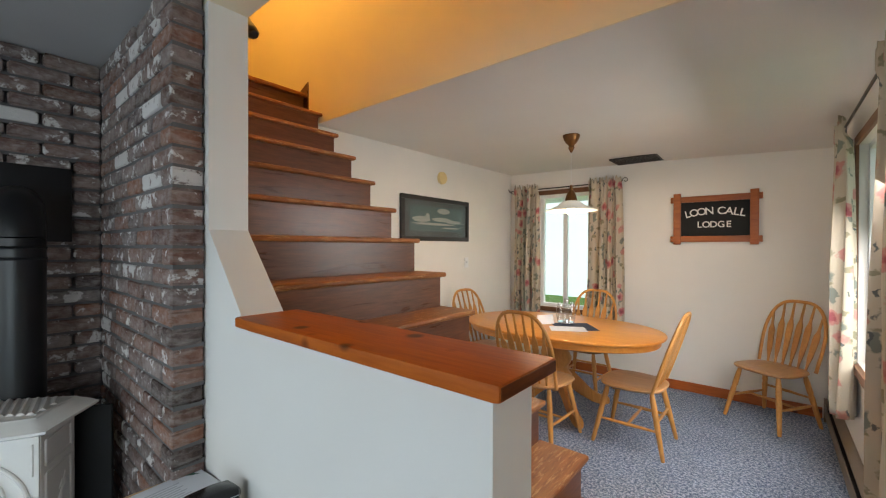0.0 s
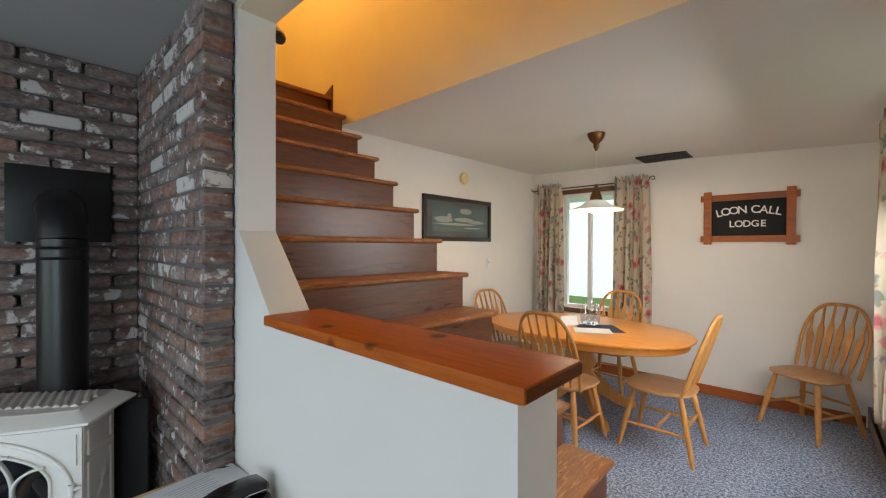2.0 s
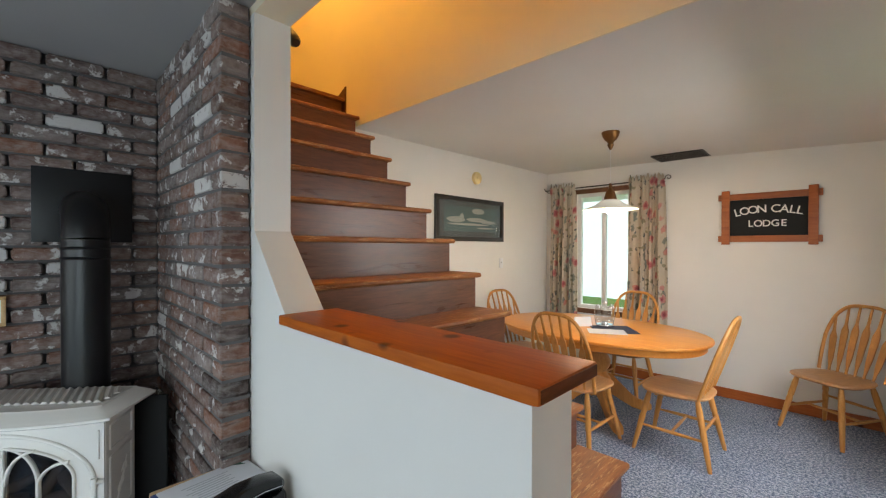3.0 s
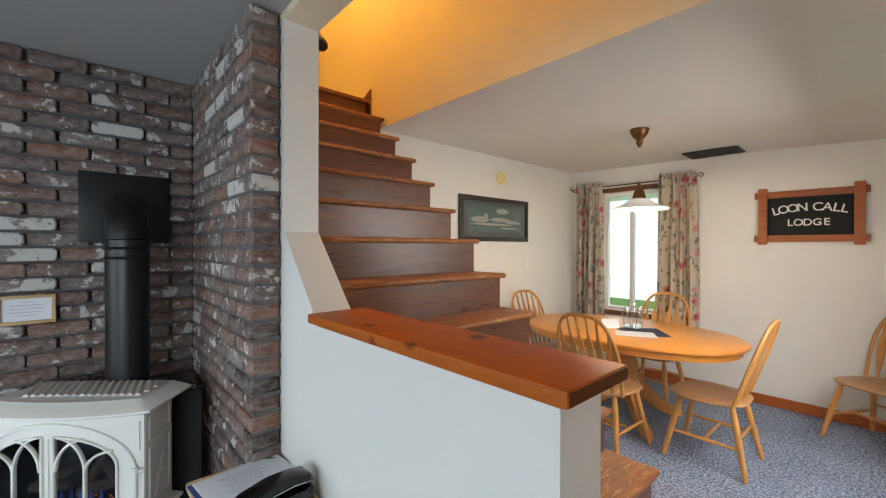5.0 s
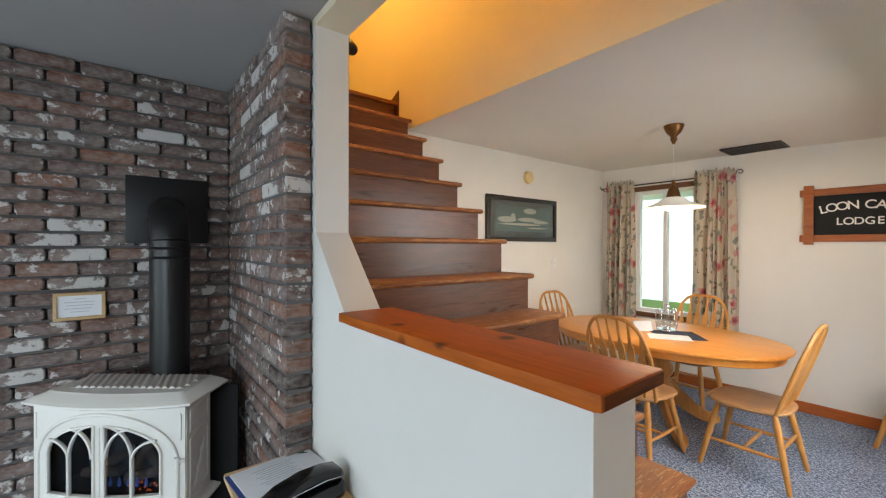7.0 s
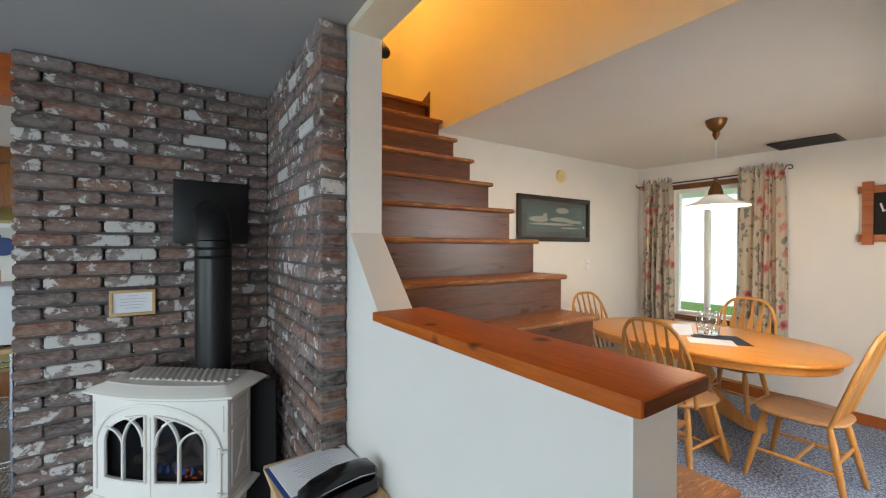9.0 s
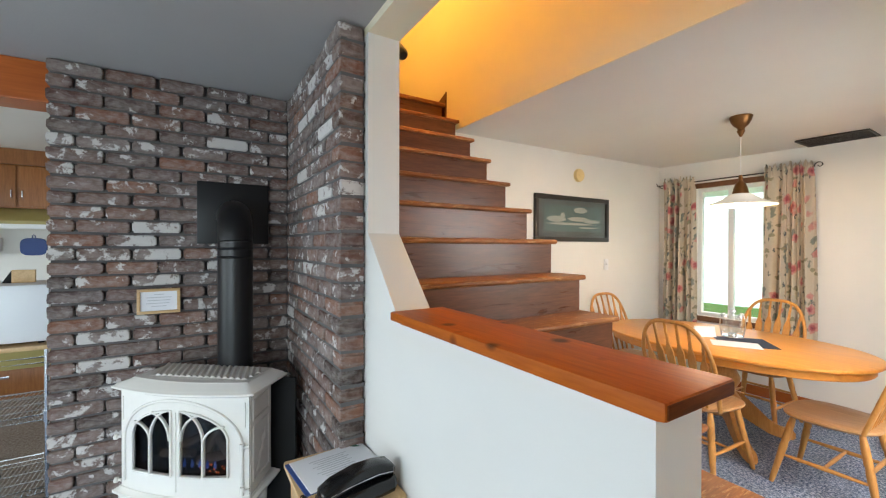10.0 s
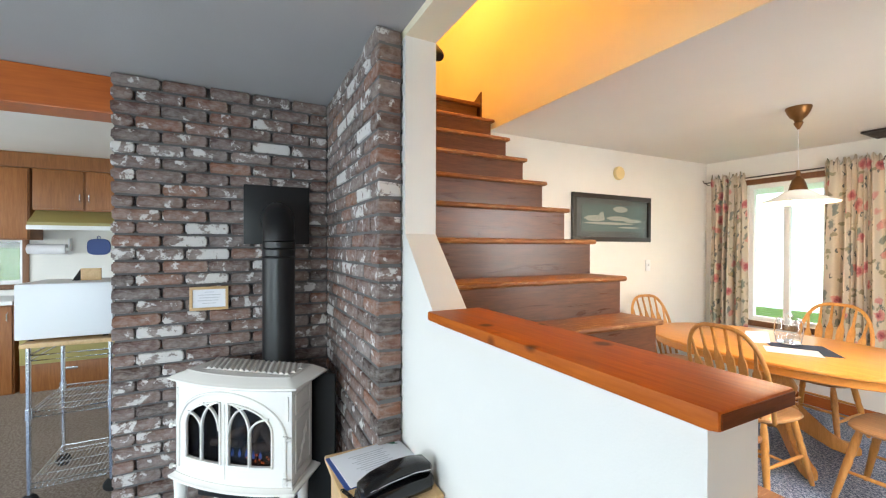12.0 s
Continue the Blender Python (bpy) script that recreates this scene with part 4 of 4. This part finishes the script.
    strip("arch_moulding", [(-0.266, 0.5), (-0.266, 0.58)] + bowed + [(0.266, 0.58), (0.266, 0.5)], 0.007, 0.9, 0.003)
    strip("corner_bead", [(0.276, 0.75 + 0.1 * k / 4) for k in range(5)], 0.0035, 0.8, 0.001)
    strip("corner_bead", [(-0.276, 0.75 + 0.1 * k / 4) for k in range(5)], 0.0035, 0.8, 0.001)
    # glass, firebox and logs
    for s in (-1, 1):
        bm = B()
        xs = [s * (XI + 0.002 + (X - XI - 0.004) * k / 20) for k in range(21)]
        pts = [(xs[0], Z0)] + [(x, arch(x)) for x in xs] + [(xs[-1], Z0)]
        loft(bm, [[(x, bulge(x) + d, z) for x, z in pts] for d in (0.012, 0.015)])
        g = part("door_glass", bm, M_DARKGLASS, t)
        g.visible_shadow = False
    fb = part("firebox", box(B(), -0.25, 0.25, 0.175, 0.185, 0.49, 0.83), M_FIREBRICK, t, "black firebox")
    part("firebox_floor", box(B(), -0.25, 0.25, 0.01, 0.174, 0.525, 0.54), M_BLACK, fb)
    part("firebox_roof", box(B(), -0.25, 0.25, 0.01, 0.174, 0.835, 0.845), M_BLACK, fb)
    for s in (-1, 1):
        part("firebox_side", box(B(), s * 0.245 - 0.004, s * 0.245 + 0.004, 0.01, 0.174, 0.541, 0.834), M_BLACK, fb)
    for a, b, r in (((-0.17, 0.08, 0.575), (0.0, 0.05, 0.6), 0.02), ((0.02, 0.05, 0.57), (0.18, 0.09, 0.6), 0.022), ((0.03, 0.07, 0.58), (0.09, 0.1, 0.7), 0.019), ((0.07, 0.1, 0.66), (0.18, 0.05, 0.58), 0.018), ((-0.1, 0.09, 0.6), (0.02, 0.11, 0.66), 0.018)):
        part("log", turned(B(), a, b, [(0, r * 0.9), (0.3, r), (0.6, r * 0.93), (1, r * 0.8)], 10), M_LOG, fb, "charred log")
    rnd = random.Random(5)
    for k in range(16):
        part("ember", lathe(B(), [(0.001, 0.54), (0.004, 0.543), (0.0035, 0.547), (0.001, 0.549)], 6, (rnd.uniform(0.04, 0.2), rnd.uniform(0.015, 0.05), rnd.uniform(0.0, 0.018))), M_EMBER, fb, "glowing orange ember")
    for k in range(6):
        part("flame", lathe(B(), [(0.005, 0.54), (0.007, 0.552), (0.001, 0.575)], 6, (-0.06 + 0.035 * k, 0.03, 0.012)), M_FLAME, fb, "small blue flame")
    # hinge knuckles, latch and legs
    for z in (0.676, 0.502):
        hk = part("hinge", rod(B(), (0.27, bulge(0.27) - 0.012, z - 0.016), (0.27, bulge(0.27) - 0.012, z + 0.016), 0.009, 12), M_ENAMEL, t)
        part("hinge_arm", rod(B(), (0.272, bulge(0.27) - 0.012, z), (0.292, bulge(0.29) - 0.004, z), 0.007, 10), M_ENAMEL, hk)
    for z in (0.677, 0.495):
        part("latch_knob", turned(B(), (-W + 0.002, -0.004, z), (-W - 0.026, -0.012, z), [(0, 0.006), (0.4, 0.006), (0.55, 0.012), (0.9, 0.012), (1, 0.006)], 12), M_ENAMEL, t)
    for x, y in ((-0.265, 0.0), (0.265, 0.0), (-0.225, 0.18), (0.225, 0.18)):
        part("leg", turned(B(), (x * 1.05, y - 0.01, 0), (x, y, 0.446), [(0, 0.02), (0.05, 0.024), (0.5, 0.018), (0.85, 0.026), (1, 0.032)], 10), M_ENAMEL, t)
    part("burner_tray", box(B(), -0.2, 0.2, 0.02, 0.18, 0.36, 0.445, 0.006), M_STOVEBLACK, t)
    # flat black sheet stands in for the deep shade between stove and brick
    part("heat_shroud", box(B(), -0.12, 0.35, 0.252, 0.268, 0.0, 0.87, 0.004), M_BLACK, t, "black panel standing in for the deep shade behind the stove")
    return t


def loft_bar(a, b, w, h):
    """A slim bar of triangular section between two points."""
    a, b = Vector(a), Vector(b)
    d, u, v = frame_axes(b - a)
    bm = B()
    loft(bm, [[p - u * w, p + u * w, p + u * w * 0.3 + v * h, p - u * w * 0.3 + v * h] for p in (a, b)])
    return bm


stove()


def stovepipe():
    t = thing("stovepipe", pose(0, 0, 0), "matte black stovepipe with a square wall plate", "stovepipe")
    x, y = -0.315, -1.854
    part("pipe", turned(B(), (x, y, 0.6), (x, y, 1.5), [(0, 0.076), (1, 0.076)], 28), M_STOVEBLACK, t)
    for z in (1.42, 1.46):
        part("joint_ring", lathe(B(), [(0.0765, z), (0.081, z + 0.006), (0.0765, z + 0.012)], 28, (x, y, 0)), M_STOVEBLACK, t)
    pts = [(x, y, 1.5)] + [(x - 0.1 * (1 - math.cos(a)), y, 1.5 + 0.13 * math.sin(a)) for a in (k * math.pi / 16 for k in range(1, 9))] + [(BRICK_X + 0.014, y, 1.63)]
    part("elbow", tube(B(), pts, 0.0755, 28), M_STOVEBLACK, t)
    part("wall_plate", box(B(), BRICK_X + 0.0125, BRICK_X + 0.02, -2.01, -1.68, 1.49, 1.805, 0.002), M_STOVEBLACK, t)


stovepipe()


# ---------------------------------------------------------------- framed notice on the brick
def notice():
    t = thing("framed_notice", pose(BRICK_X + 0.014, -2.165, 1.215, 0, 0, 90), "small printed notice in a pale wood frame on the brick", "notice")
    w, h, f = 0.085, 0.059, 0.013
    for x0, x1, z0, z1 in ((-w, w, h - f, h), (-w, w, -h, -h + f), (-w, -w + f, -h + f, h - f), (w - f, w, -h + f, h - f)):
        part("frame", box(B(), x0, x1, -0.016, 0.0, z0, z1, 0.002), M_STAND, t)
    pg = part("page", box(B(), -w + f, w - f, -0.007, -0.004, -h + f, h - f), M_PAPER, t)
    for k, (a, b) in enumerate(((-0.02, 0.02), (-0.05, 0.05), (-0.045, 0.045), (-0.05, 0.04), (-0.03, 0.03))):
        part("text_bar", box(B(), a, b, -0.0078, -0.0072, 0.03 - 0.014 * k, 0.033 - 0.014 * k), M_INK, pg)


notice()


# ---------------------------------------------------------------- phone stand
def phone_stand():
    t = thing("phone_stand", pose(0, 0, 0), "small pale pine stand against the half wall", "stand")
    part("top", box(B(), 0.39, 0.775, -1.765, FRONT - 0.004, 0.722, 0.744, 0.008), M_STAND, t)
    part("front_apron", box(B(), 0.42, 0.75, -1.745, -1.73, 0.6, 0.722, 0.003), M_STAND, t)
    part("side_apron", box(B(), 0.41, 0.425, -1.745, -1.5, 0.6, 0.722, 0.003), M_STAND, t)
    part("side_apron", box(B(), 0.74, 0.755, -1.745, -1.5, 0.6, 0.722, 0.003), M_STAND, t)
    for x in (0.41, 0.73):
        for y in (-1.75, -1.52):
            part("leg", box(B(), x, x + 0.03, y, y + 0.03, 0, 0.6, 0.003), M_STAND, t)


phone_stand()


def brochure():
    t = thing("brochure", pose(0.515, -1.622, 0.7445, 0, 0, 6), "white printed brochure with a blue cover on the stand", "brochure")
    part("cover", box(B(), -0.105, 0.105, -0.135, 0.135, 0.0, 0.004, 0.001), M_BLUE, t, "dark blue cover")
    pg = part("page", box(B(), -0.1, 0.105, -0.122, 0.135, 0.0042, 0.0072, 0.001), M_PAPER, t, "white printed page")
    for k in range(9):
        part("text_bar", box(B(), -0.06 + 0.013 * k, -0.056 + 0.013 * k, -0.07 + 0.01 * (k % 3), 0.06 - 0.012 * (k % 2), 0.0074, 0.0078), M_INK, pg)
    part("emblem", prism(B(), [(-0.085, 0.085), (-0.07, 0.1), (-0.06, 0.12), (-0.075, 0.112), (-0.09, 0.115)], 0.0074, 0.0079), M_GREEN, pg, "dark green mark")


brochure()


def telephone():
    t = thing("telephone", pose(0.715, -1.62, 0.7445, 0, 0, 4), "black corded desk telephone on the pine stand", "telephone")

    def hull(name, rows, parent):
        bm = B()
        rings = []
        for y, w, zl, zh in rows:
            ring = []
            for k in range(16):
                a = 2 * math.pi * k / 16
                c, s = math.cos(a), math.sin(a)
                ring.append((w * math.copysign(abs(c) ** 0.5, c), y, (zl + zh) / 2 + (zh - zl) / 2 * math.copysign(abs(s) ** 0.6, s)))
            rings.append(ring)
        loft(bm, rings)
        return part(name, bm, M_PLASTICBLACK, parent)
    hull("base", [(-0.115, 0.03, 0.006, 0.026), (-0.108, 0.044, 0.0, 0.034), (-0.05, 0.05, 0.0, 0.044), (0.05, 0.052, 0.0, 0.05), (0.1, 0.048, 0.0, 0.05), (0.112, 0.036, 0.006, 0.044)], t)
    h = hull("handset", [(-0.112, 0.02, 0.03, 0.048), (-0.106, 0.033, 0.026, 0.06), (-0.07, 0.036, 0.034, 0.078), (0.0, 0.033, 0.05, 0.094), (0.06, 0.034, 0.052, 0.092), (0.1, 0.036, 0.046, 0.084), (0.112, 0.024, 0.05, 0.072)], t)
    part("trim_line", tube(B(), [(0.034, -0.09, 0.053), (0.035, -0.03, 0.062), (0.035, 0.05, 0.068), (0.037, 0.1, 0.064)], 0.0016, 6), M_CHROME, h)
    coil = [(-0.035 - 0.0016 * k + 0.006 * math.cos(k * 1.3), -0.118 + 0.006 * math.sin(k * 1.3) - 0.0004 * k, 0.008 + 0.00005 * k) for k in range(34)]
    part("cord", tube(B(), coil, 0.002, 5), M_PLASTICBLACK, t)


telephone()


# ---------------------------------------------------------------- kitchen
structure("beam", box(B(), -0.78, -0.6, SOUTH, -2.56, 2.11, 2.289, 0.006), M_BEAM, "orange-stained pine beam over the kitchen opening", "beam")


def cabinet(name, y0, y1, x0, x1, z0, z1, doors, label, drawer=False):
    t = thing(name, pose(0, 0, 0), label, "cabinet")
    part("body", box(B(), x0, x1, y0, y1, z0, z1, 0.003), M_CAB, t)
    w = (y1 - y0) / doors
    for k in range(doors):
        a, b = y0 + w * k + 0.012, y0 + w * (k + 1) - 0.012
        d = part("door", box(B(), x1, x1 + 0.018, a, b, z0 + 0.015, z1 - 0.015, 0.004), M_CAB, t)
        hy = b - 0.028 if k % 2 == 0 else a + 0.028
        hz = z0 + 0.14 if z0 > 1 else z1 - 0.12
        part("handle", tube(B(), [(x1 + 0.018, hy, hz - 0.045), (x1 + 0.04, hy, hz - 0.03), (x1 + 0.04, hy, hz + 0.03), (x1 + 0.018, hy, hz + 0.045)], 0.006, 8), M_CHROME, d, "chrome pull")
    return t


cabinet("wall_cabinet", -3.98, -3.11, FARWEST, -3.92, 1.86, 2.3, 2, "varnished wood wall cabinet over the range hood")
cabinet("wall_cabinet", -4.9, -4.0, FARWEST, -3.92, 1.54, 2.3, 2, "tall varnished wood wall cabinet beside the hood")
cabinet("wall_cabinet", -3.09, -1.6, FARWEST, -3.92, 1.54, 2.3, 3, "varnished wood wall cabinet behind the brick")
structure("trim_cabinet_top", box(B(), FARWEST, -3.9, -5.9, -1.5, 2.302, 2.46, 0.003), M_CAB, "brown wood valance above the cabinets", "trim")
cabinet("base_cabinet", -5.8, -4.02, FARWEST, -3.64, 0.0, 0.89, 3, "varnished wood base cabinet under the counter")
cabinet("base_cabinet", -3.15, -1.6, FARWEST, -3.64, 0.0, 0.89, 2, "varnished wood base cabinet beside the range")
structure("counter", box(B(), FARWEST + 0.001, -3.6, -5.8, -4.02, 0.891, 0.93, 0.004), M_VINYL, "white laminate counter", "counter")


def hood():
    t = thing("range_hood", pose(0, 0, 0), "avocado range hood with a bright metal lip", "range hood")
    part("shell", prism(B(), [(FARWEST, 1.69), (-3.72, 1.69), (-3.72, 1.72), (-3.93, 1.858), (FARWEST, 1.858)], -3.955, -3.15, "y"), M_AVOCADO, t)
    part("lip", box(B(), -3.735, -3.715, -3.96, -3.145, 1.645, 1.69, 0.002), M_VINYL, t, "bright metal lip")


hood()


def range_stove():
    t = thing("kitchen_range", pose(0, 0, 0), "avocado green kitchen range with a brown drawer", "range")
    part("body", box(B(), FARWEST, -3.62, -3.98, -3.2, 0.28, 0.91, 0.006), M_AVOCADO, t)
    part("cooktop", box(B(), FARWEST, -3.6, -3.985, -3.195, 0.912, 0.93, 0.004), M_VINYL, t)
    part("drawer", box(B(), FARWEST, -3.63, -3.98, -3.2, 0.0, 0.278, 0.004), M_CAB, t)
    part("oven_handle", tube(B(), [(-3.62, -3.85, 0.78), (-3.58, -3.84, 0.78), (-3.58, -3.34, 0.78), (-3.62, -3.33, 0.78)], 0.009, 8), M_CHROME, t)
    part("drawer_pull", box(B(), -3.63, -3.61, -3.65, -3.53, 0.2, 0.225, 0.003), M_CHROME, t)


range_stove()


def towel_roll():
    t = thing("paper_towel_roll", pose(0, 0, 0), "white paper towel roll on a wall holder", "paper towels")
    part("roll", rod(B(), (-4.17, -4.1, 1.44), (-4.17, -3.78, 1.44), 0.055, 20), M_PAPER, t)
    part("core", rod(B(), (-4.17, -4.115, 1.44), (-4.17, -3.755, 1.44), 0.018, 14), M_WHITE, t)
    part("holder", box(B(), -4.249, -4.16, -3.765, -3.75, 1.42, 1.56, 0.003), M_WHITE, t)


towel_roll()


def pot_holder():
    t = thing("pot_holder", pose(-4.249, -3.51, 1.465, 0, 0, 0), "blue quilted pot holder hanging on the kitchen wall", "pot holder")
    pts = []
    for k in range(28):
        a = 2 * math.pi * k / 28
        c, s = math.cos(a), math.sin(a)
        pts.append((0.11 * math.copysign(abs(c) ** 0.6, c), 0.095 * math.copysign(abs(s) ** 0.6, s)))
    bm = B()
    loft(bm, [[(x, a * k, b * k) for a, b in pts] for x, k in ((0.002, 0.96), (0.008, 1.0), (0.013, 0.96))])
    part("pad", bm, M_BLUE, t)
    part("loop", tube(B(), [(0.007, -0.012, 0.094), (0.007, -0.012, 0.12), (0.007, 0.0, 0.13), (0.007, 0.012, 0.12), (0.007, 0.012, 0.094)], 0.004, 6), M_BLUE, t)


pot_holder()


def cart():
    x0, x1, y0, y1 = -1.72, -1.225, -3.085, -2.72
    t = thing("wire_cart", pose(0, 0, 0), "chrome wire shelf cart with a wooden top", "cart")
    for x in (x0, x1):
        for y in (y0, y1):
            p = part("post", rod(B(), (x, y, 0.06), (x, y, 0.905), 0.0125, 12), M_CHROME, t)
            part("collar", rod(B(), (x, y, 0.5), (x, y, 0.56), 0.018, 12), M_CHROME, p)
            part("caster", turned(B(), (x - 0.016, y, 0.04), (x + 0.016, y, 0.04), [(0, 0.034), (0.2, 0.04), (0.8, 0.04), (1, 0.034)], 16), M_BLACK, t, "black rubber caster")
    part("top", box(B(), x0 - 0.03, x1 + 0.03, y0 - 0.03, y1 + 0.03, 0.906, 0.93, 0.004), M_STAND, t, "pale wooden top board")
    for z in (0.135, 0.54, 0.86):
        sh = part("shelf", tube(B(), [(x0, y0, z), (x1, y0, z), (x1, y1, z), (x0, y1, z), (x0, y0, z)], 0.005, 6), M_CHROME, t)
        part("wire", tube(B(), [(x0, y0, z - 0.03), (x1, y0, z - 0.03), (x1, y1, z - 0.03), (x0, y1, z - 0.03), (x0, y0, z - 0.03)], 0.004, 6), M_CHROME, sh)
        if z < 0.8:
            for k in range(17):
                y = y0 + (y1 - y0) * (k + 0.5) / 17
                part("wire", rod(B(), (x0, y, z), (x1, y, z), 0.0022, 6), M_CHROME, sh)
            for x in (x0 + 0.12, x0 + 0.25, x0 + 0.38):
                part("wire", rod(B(), (x, y0, z - 0.006), (x, y1, z - 0.006), 0.004, 6), M_CHROME, sh)
    for k in range(14):
        y = y0 + (y1 - y0) * (k + 0.5) / 14
        part("wire", tube(B(), [(x1, y - 0.014, 0.105), (x1, y, 0.135), (x1, y + 0.014, 0.105)], 0.002, 5), M_CHROME, t)
        part("wire", tube(B(), [(x1, y - 0.014, 0.51), (x1, y, 0.54), (x1, y + 0.014, 0.51)], 0.002, 5), M_CHROME, t)
    return t


cart()


def microwave():
    t = thing("microwave", pose(0, 0, 0), "white microwave oven on the wire cart", "microwave")
    part("case", box(B(), -1.64, -1.26, -3.15, -2.715, 0.942, 1.262, 0.008), M_WHITE, t)
    part("door", box(B(), -1.26, -1.243, -3.15, -2.715, 0.946, 1.26, 0.006), M_WHITE, t)
    for x in (-1.6, -1.3):
        for y in (-3.1, -2.76):
            part("foot", rod(B(), (x, y, 0.93), (x, y, 0.943), 0.014, 10), M_BLACK, t)


microwave()


def recipe_box():
    t = thing("recipe_stand", pose(-1.45, -2.865, 1.262), "small tan card stand with a dark back on the microwave", "card stand")
    part("card", box(B(), 0.0, 0.02, -0.05, 0.05, 0.0, 0.075, 0.003), M_STAND, t)
    part("back", prism(B(), [(-0.09, 0), (-0.051, 0), (-0.051, 0.07)], 0.0, 0.02, "x"), M_BLACK, t, "black wedge support")


recipe_box()


# ---------------------------------------------------------------- outside the windows
structure("backdrop_north", box(B(), -30, 30, 11.9, 12.0, -0.3, 12), M_HAZE, "bright overcast sky beyond the lawn", "sky")
structure("backdrop_east", box(B(), 14.0, 14.1, -30, 10, -0.3, 12), M_HAZE, "bright overcast sky beyond the lawn", "sky")
structure("eave", box(B(), -3, 4, 2.91, 3.6, 2.12, 2.2), M_VINYL, "white roof eave outside the window", "eave")


# ---------------------------------------------------------------- brickwork
def brick_meshes(length, depth, height, count, seed):
    """Worn bricks with knocked-off corners, centred, long along local x, face at y = -depth / 2."""
    rnd = random.Random(seed)
    out = []
    for _ in range(count):
        bm = box(B(), -length / 2, length / 2, -depth / 2, depth / 2, -height / 2, height / 2)
        for v in bm.verts:
            v.co += Vector((rnd.uniform(-0.003, 0.002) * math.copysign(1, v.co.x), rnd.uniform(-1, 1) * 0.0025, rnd.uniform(-0.004, 0.001) * math.copysign(1, v.co.z)))
        ends = [e for e in bm.edges if abs(e.verts[0].co.y - e.verts[1].co.y) > depth * 0.5]
        bmesh.ops.bevel(bm, geom=ends, offset=rnd.uniform(0.004, 0.008), segments=2, affect="EDGES")
        face = [e for e in bm.edges if all(v.co.y < -depth * 0.3 for v in e.verts) or all(abs(v.co.x) > length / 2 - 0.006 for v in e.verts)]
        bmesh.ops.bevel(bm, geom=face, offset=rnd.uniform(0.003, 0.005), segments=1, affect="EDGES")
        out.append(finish("brick", bm, M_BRICK, False))
    return out


def brickwork(parent, seed, a0, a1, first, place, depth):
    """Courses in running bond, counted from the ceiling. first: a head joint of the even courses and one of the odd."""
    rnd = random.Random(seed)
    gap = 0.008
    shapes = {}
    for c in range(int(LOW / COURSE) + 1):
        z1 = LOW - c * COURSE - (0.003 if c == 0 else gap / 2)
        z0 = max(0.001, LOW - (c + 1) * COURSE + gap / 2)
        if z1 - z0 < 0.015:
            continue
        cuts = [a0] + [q for q in (first[c % 2] + BRICK_L * k for k in range(-12, 13)) if a0 + 0.03 < q < a1 - 0.03] + [a1]
        for p, q in zip(cuts, cuts[1:]):
            wob = rnd.uniform(-0.002, 0.002)
            s = p if p == a0 else p + gap / 2 + wob
            e = q if q == a1 else q - gap / 2 + wob
            key = (round(e - s, 2), round(z1 - z0, 3))
            if key not in shapes:
                shapes[key] = brick_meshes(e - s, depth, z1 - z0, 7, int(key[0] * 1000) + len(shapes))
            ob = new("brick", rnd.choice(shapes[key]))
            ob.parent = parent
            ob.matrix_basis = place((s + e) / 2, (z0 + z1) / 2, rnd.uniform(-0.003, 0.004)) @ pose(0, 0, 0, rnd.uniform(-0.7, 0.7), rnd.uniform(-0.5, 0.5), rnd.uniform(-0.5, 0.5))


def bed_joints(parent, slab):
    """Mortar struck nearly flush between the courses; the head joints stay open and dark."""
    for c in range(1, int(LOW / COURSE) + 1):
        z = LOW - c * COURSE
        part("bed_joint", slab(z - 0.0075, z + 0.0075), M_MORTAR, parent, smooth=False)


wall_a = structure("wall_brick_west", box(B(), BRICK_X - 0.2, BRICK_X - 0.026, -2.535, FRONT, 0, LOW - 0.002), M_MORTAR, "old reclaimed brick wall behind the stove, mottled with white paint")
bed_joints(wall_a, lambda z0, z1: box(B(), BRICK_X - 0.0255, BRICK_X - 0.006, -2.55, BRICK_Y, z0, z1))
brickwork(wall_a, 11, -2.56, BRICK_Y, (-2.368, -2.471), lambda a, z, o: pose(BRICK_X - 0.04 + o, a, z, 0, 0, 90), 0.09)
wall_b = structure("wall_brick_stair", box(B(), BRICK_X - 0.008, BRICK_END - 0.026, BRICK_Y + 0.026, FRONT - 0.0005, 0, LOW - 0.002), M_MORTAR, "old reclaimed brick facing beside the stairs, mottled with white paint")
bed_joints(wall_b, lambda z0, z1: box(B(), BRICK_X, BRICK_END - 0.009, BRICK_Y + 0.006, FRONT - 0.001, z0, z1))
brickwork(wall_b, 12, BRICK_X, BRICK_END, (BRICK_END - BRICK_L, BRICK_END - BRICK_L / 2), lambda a, z, o: pose(a, BRICK_Y + 0.045 - o, z, 0, 0, 0), 0.09)
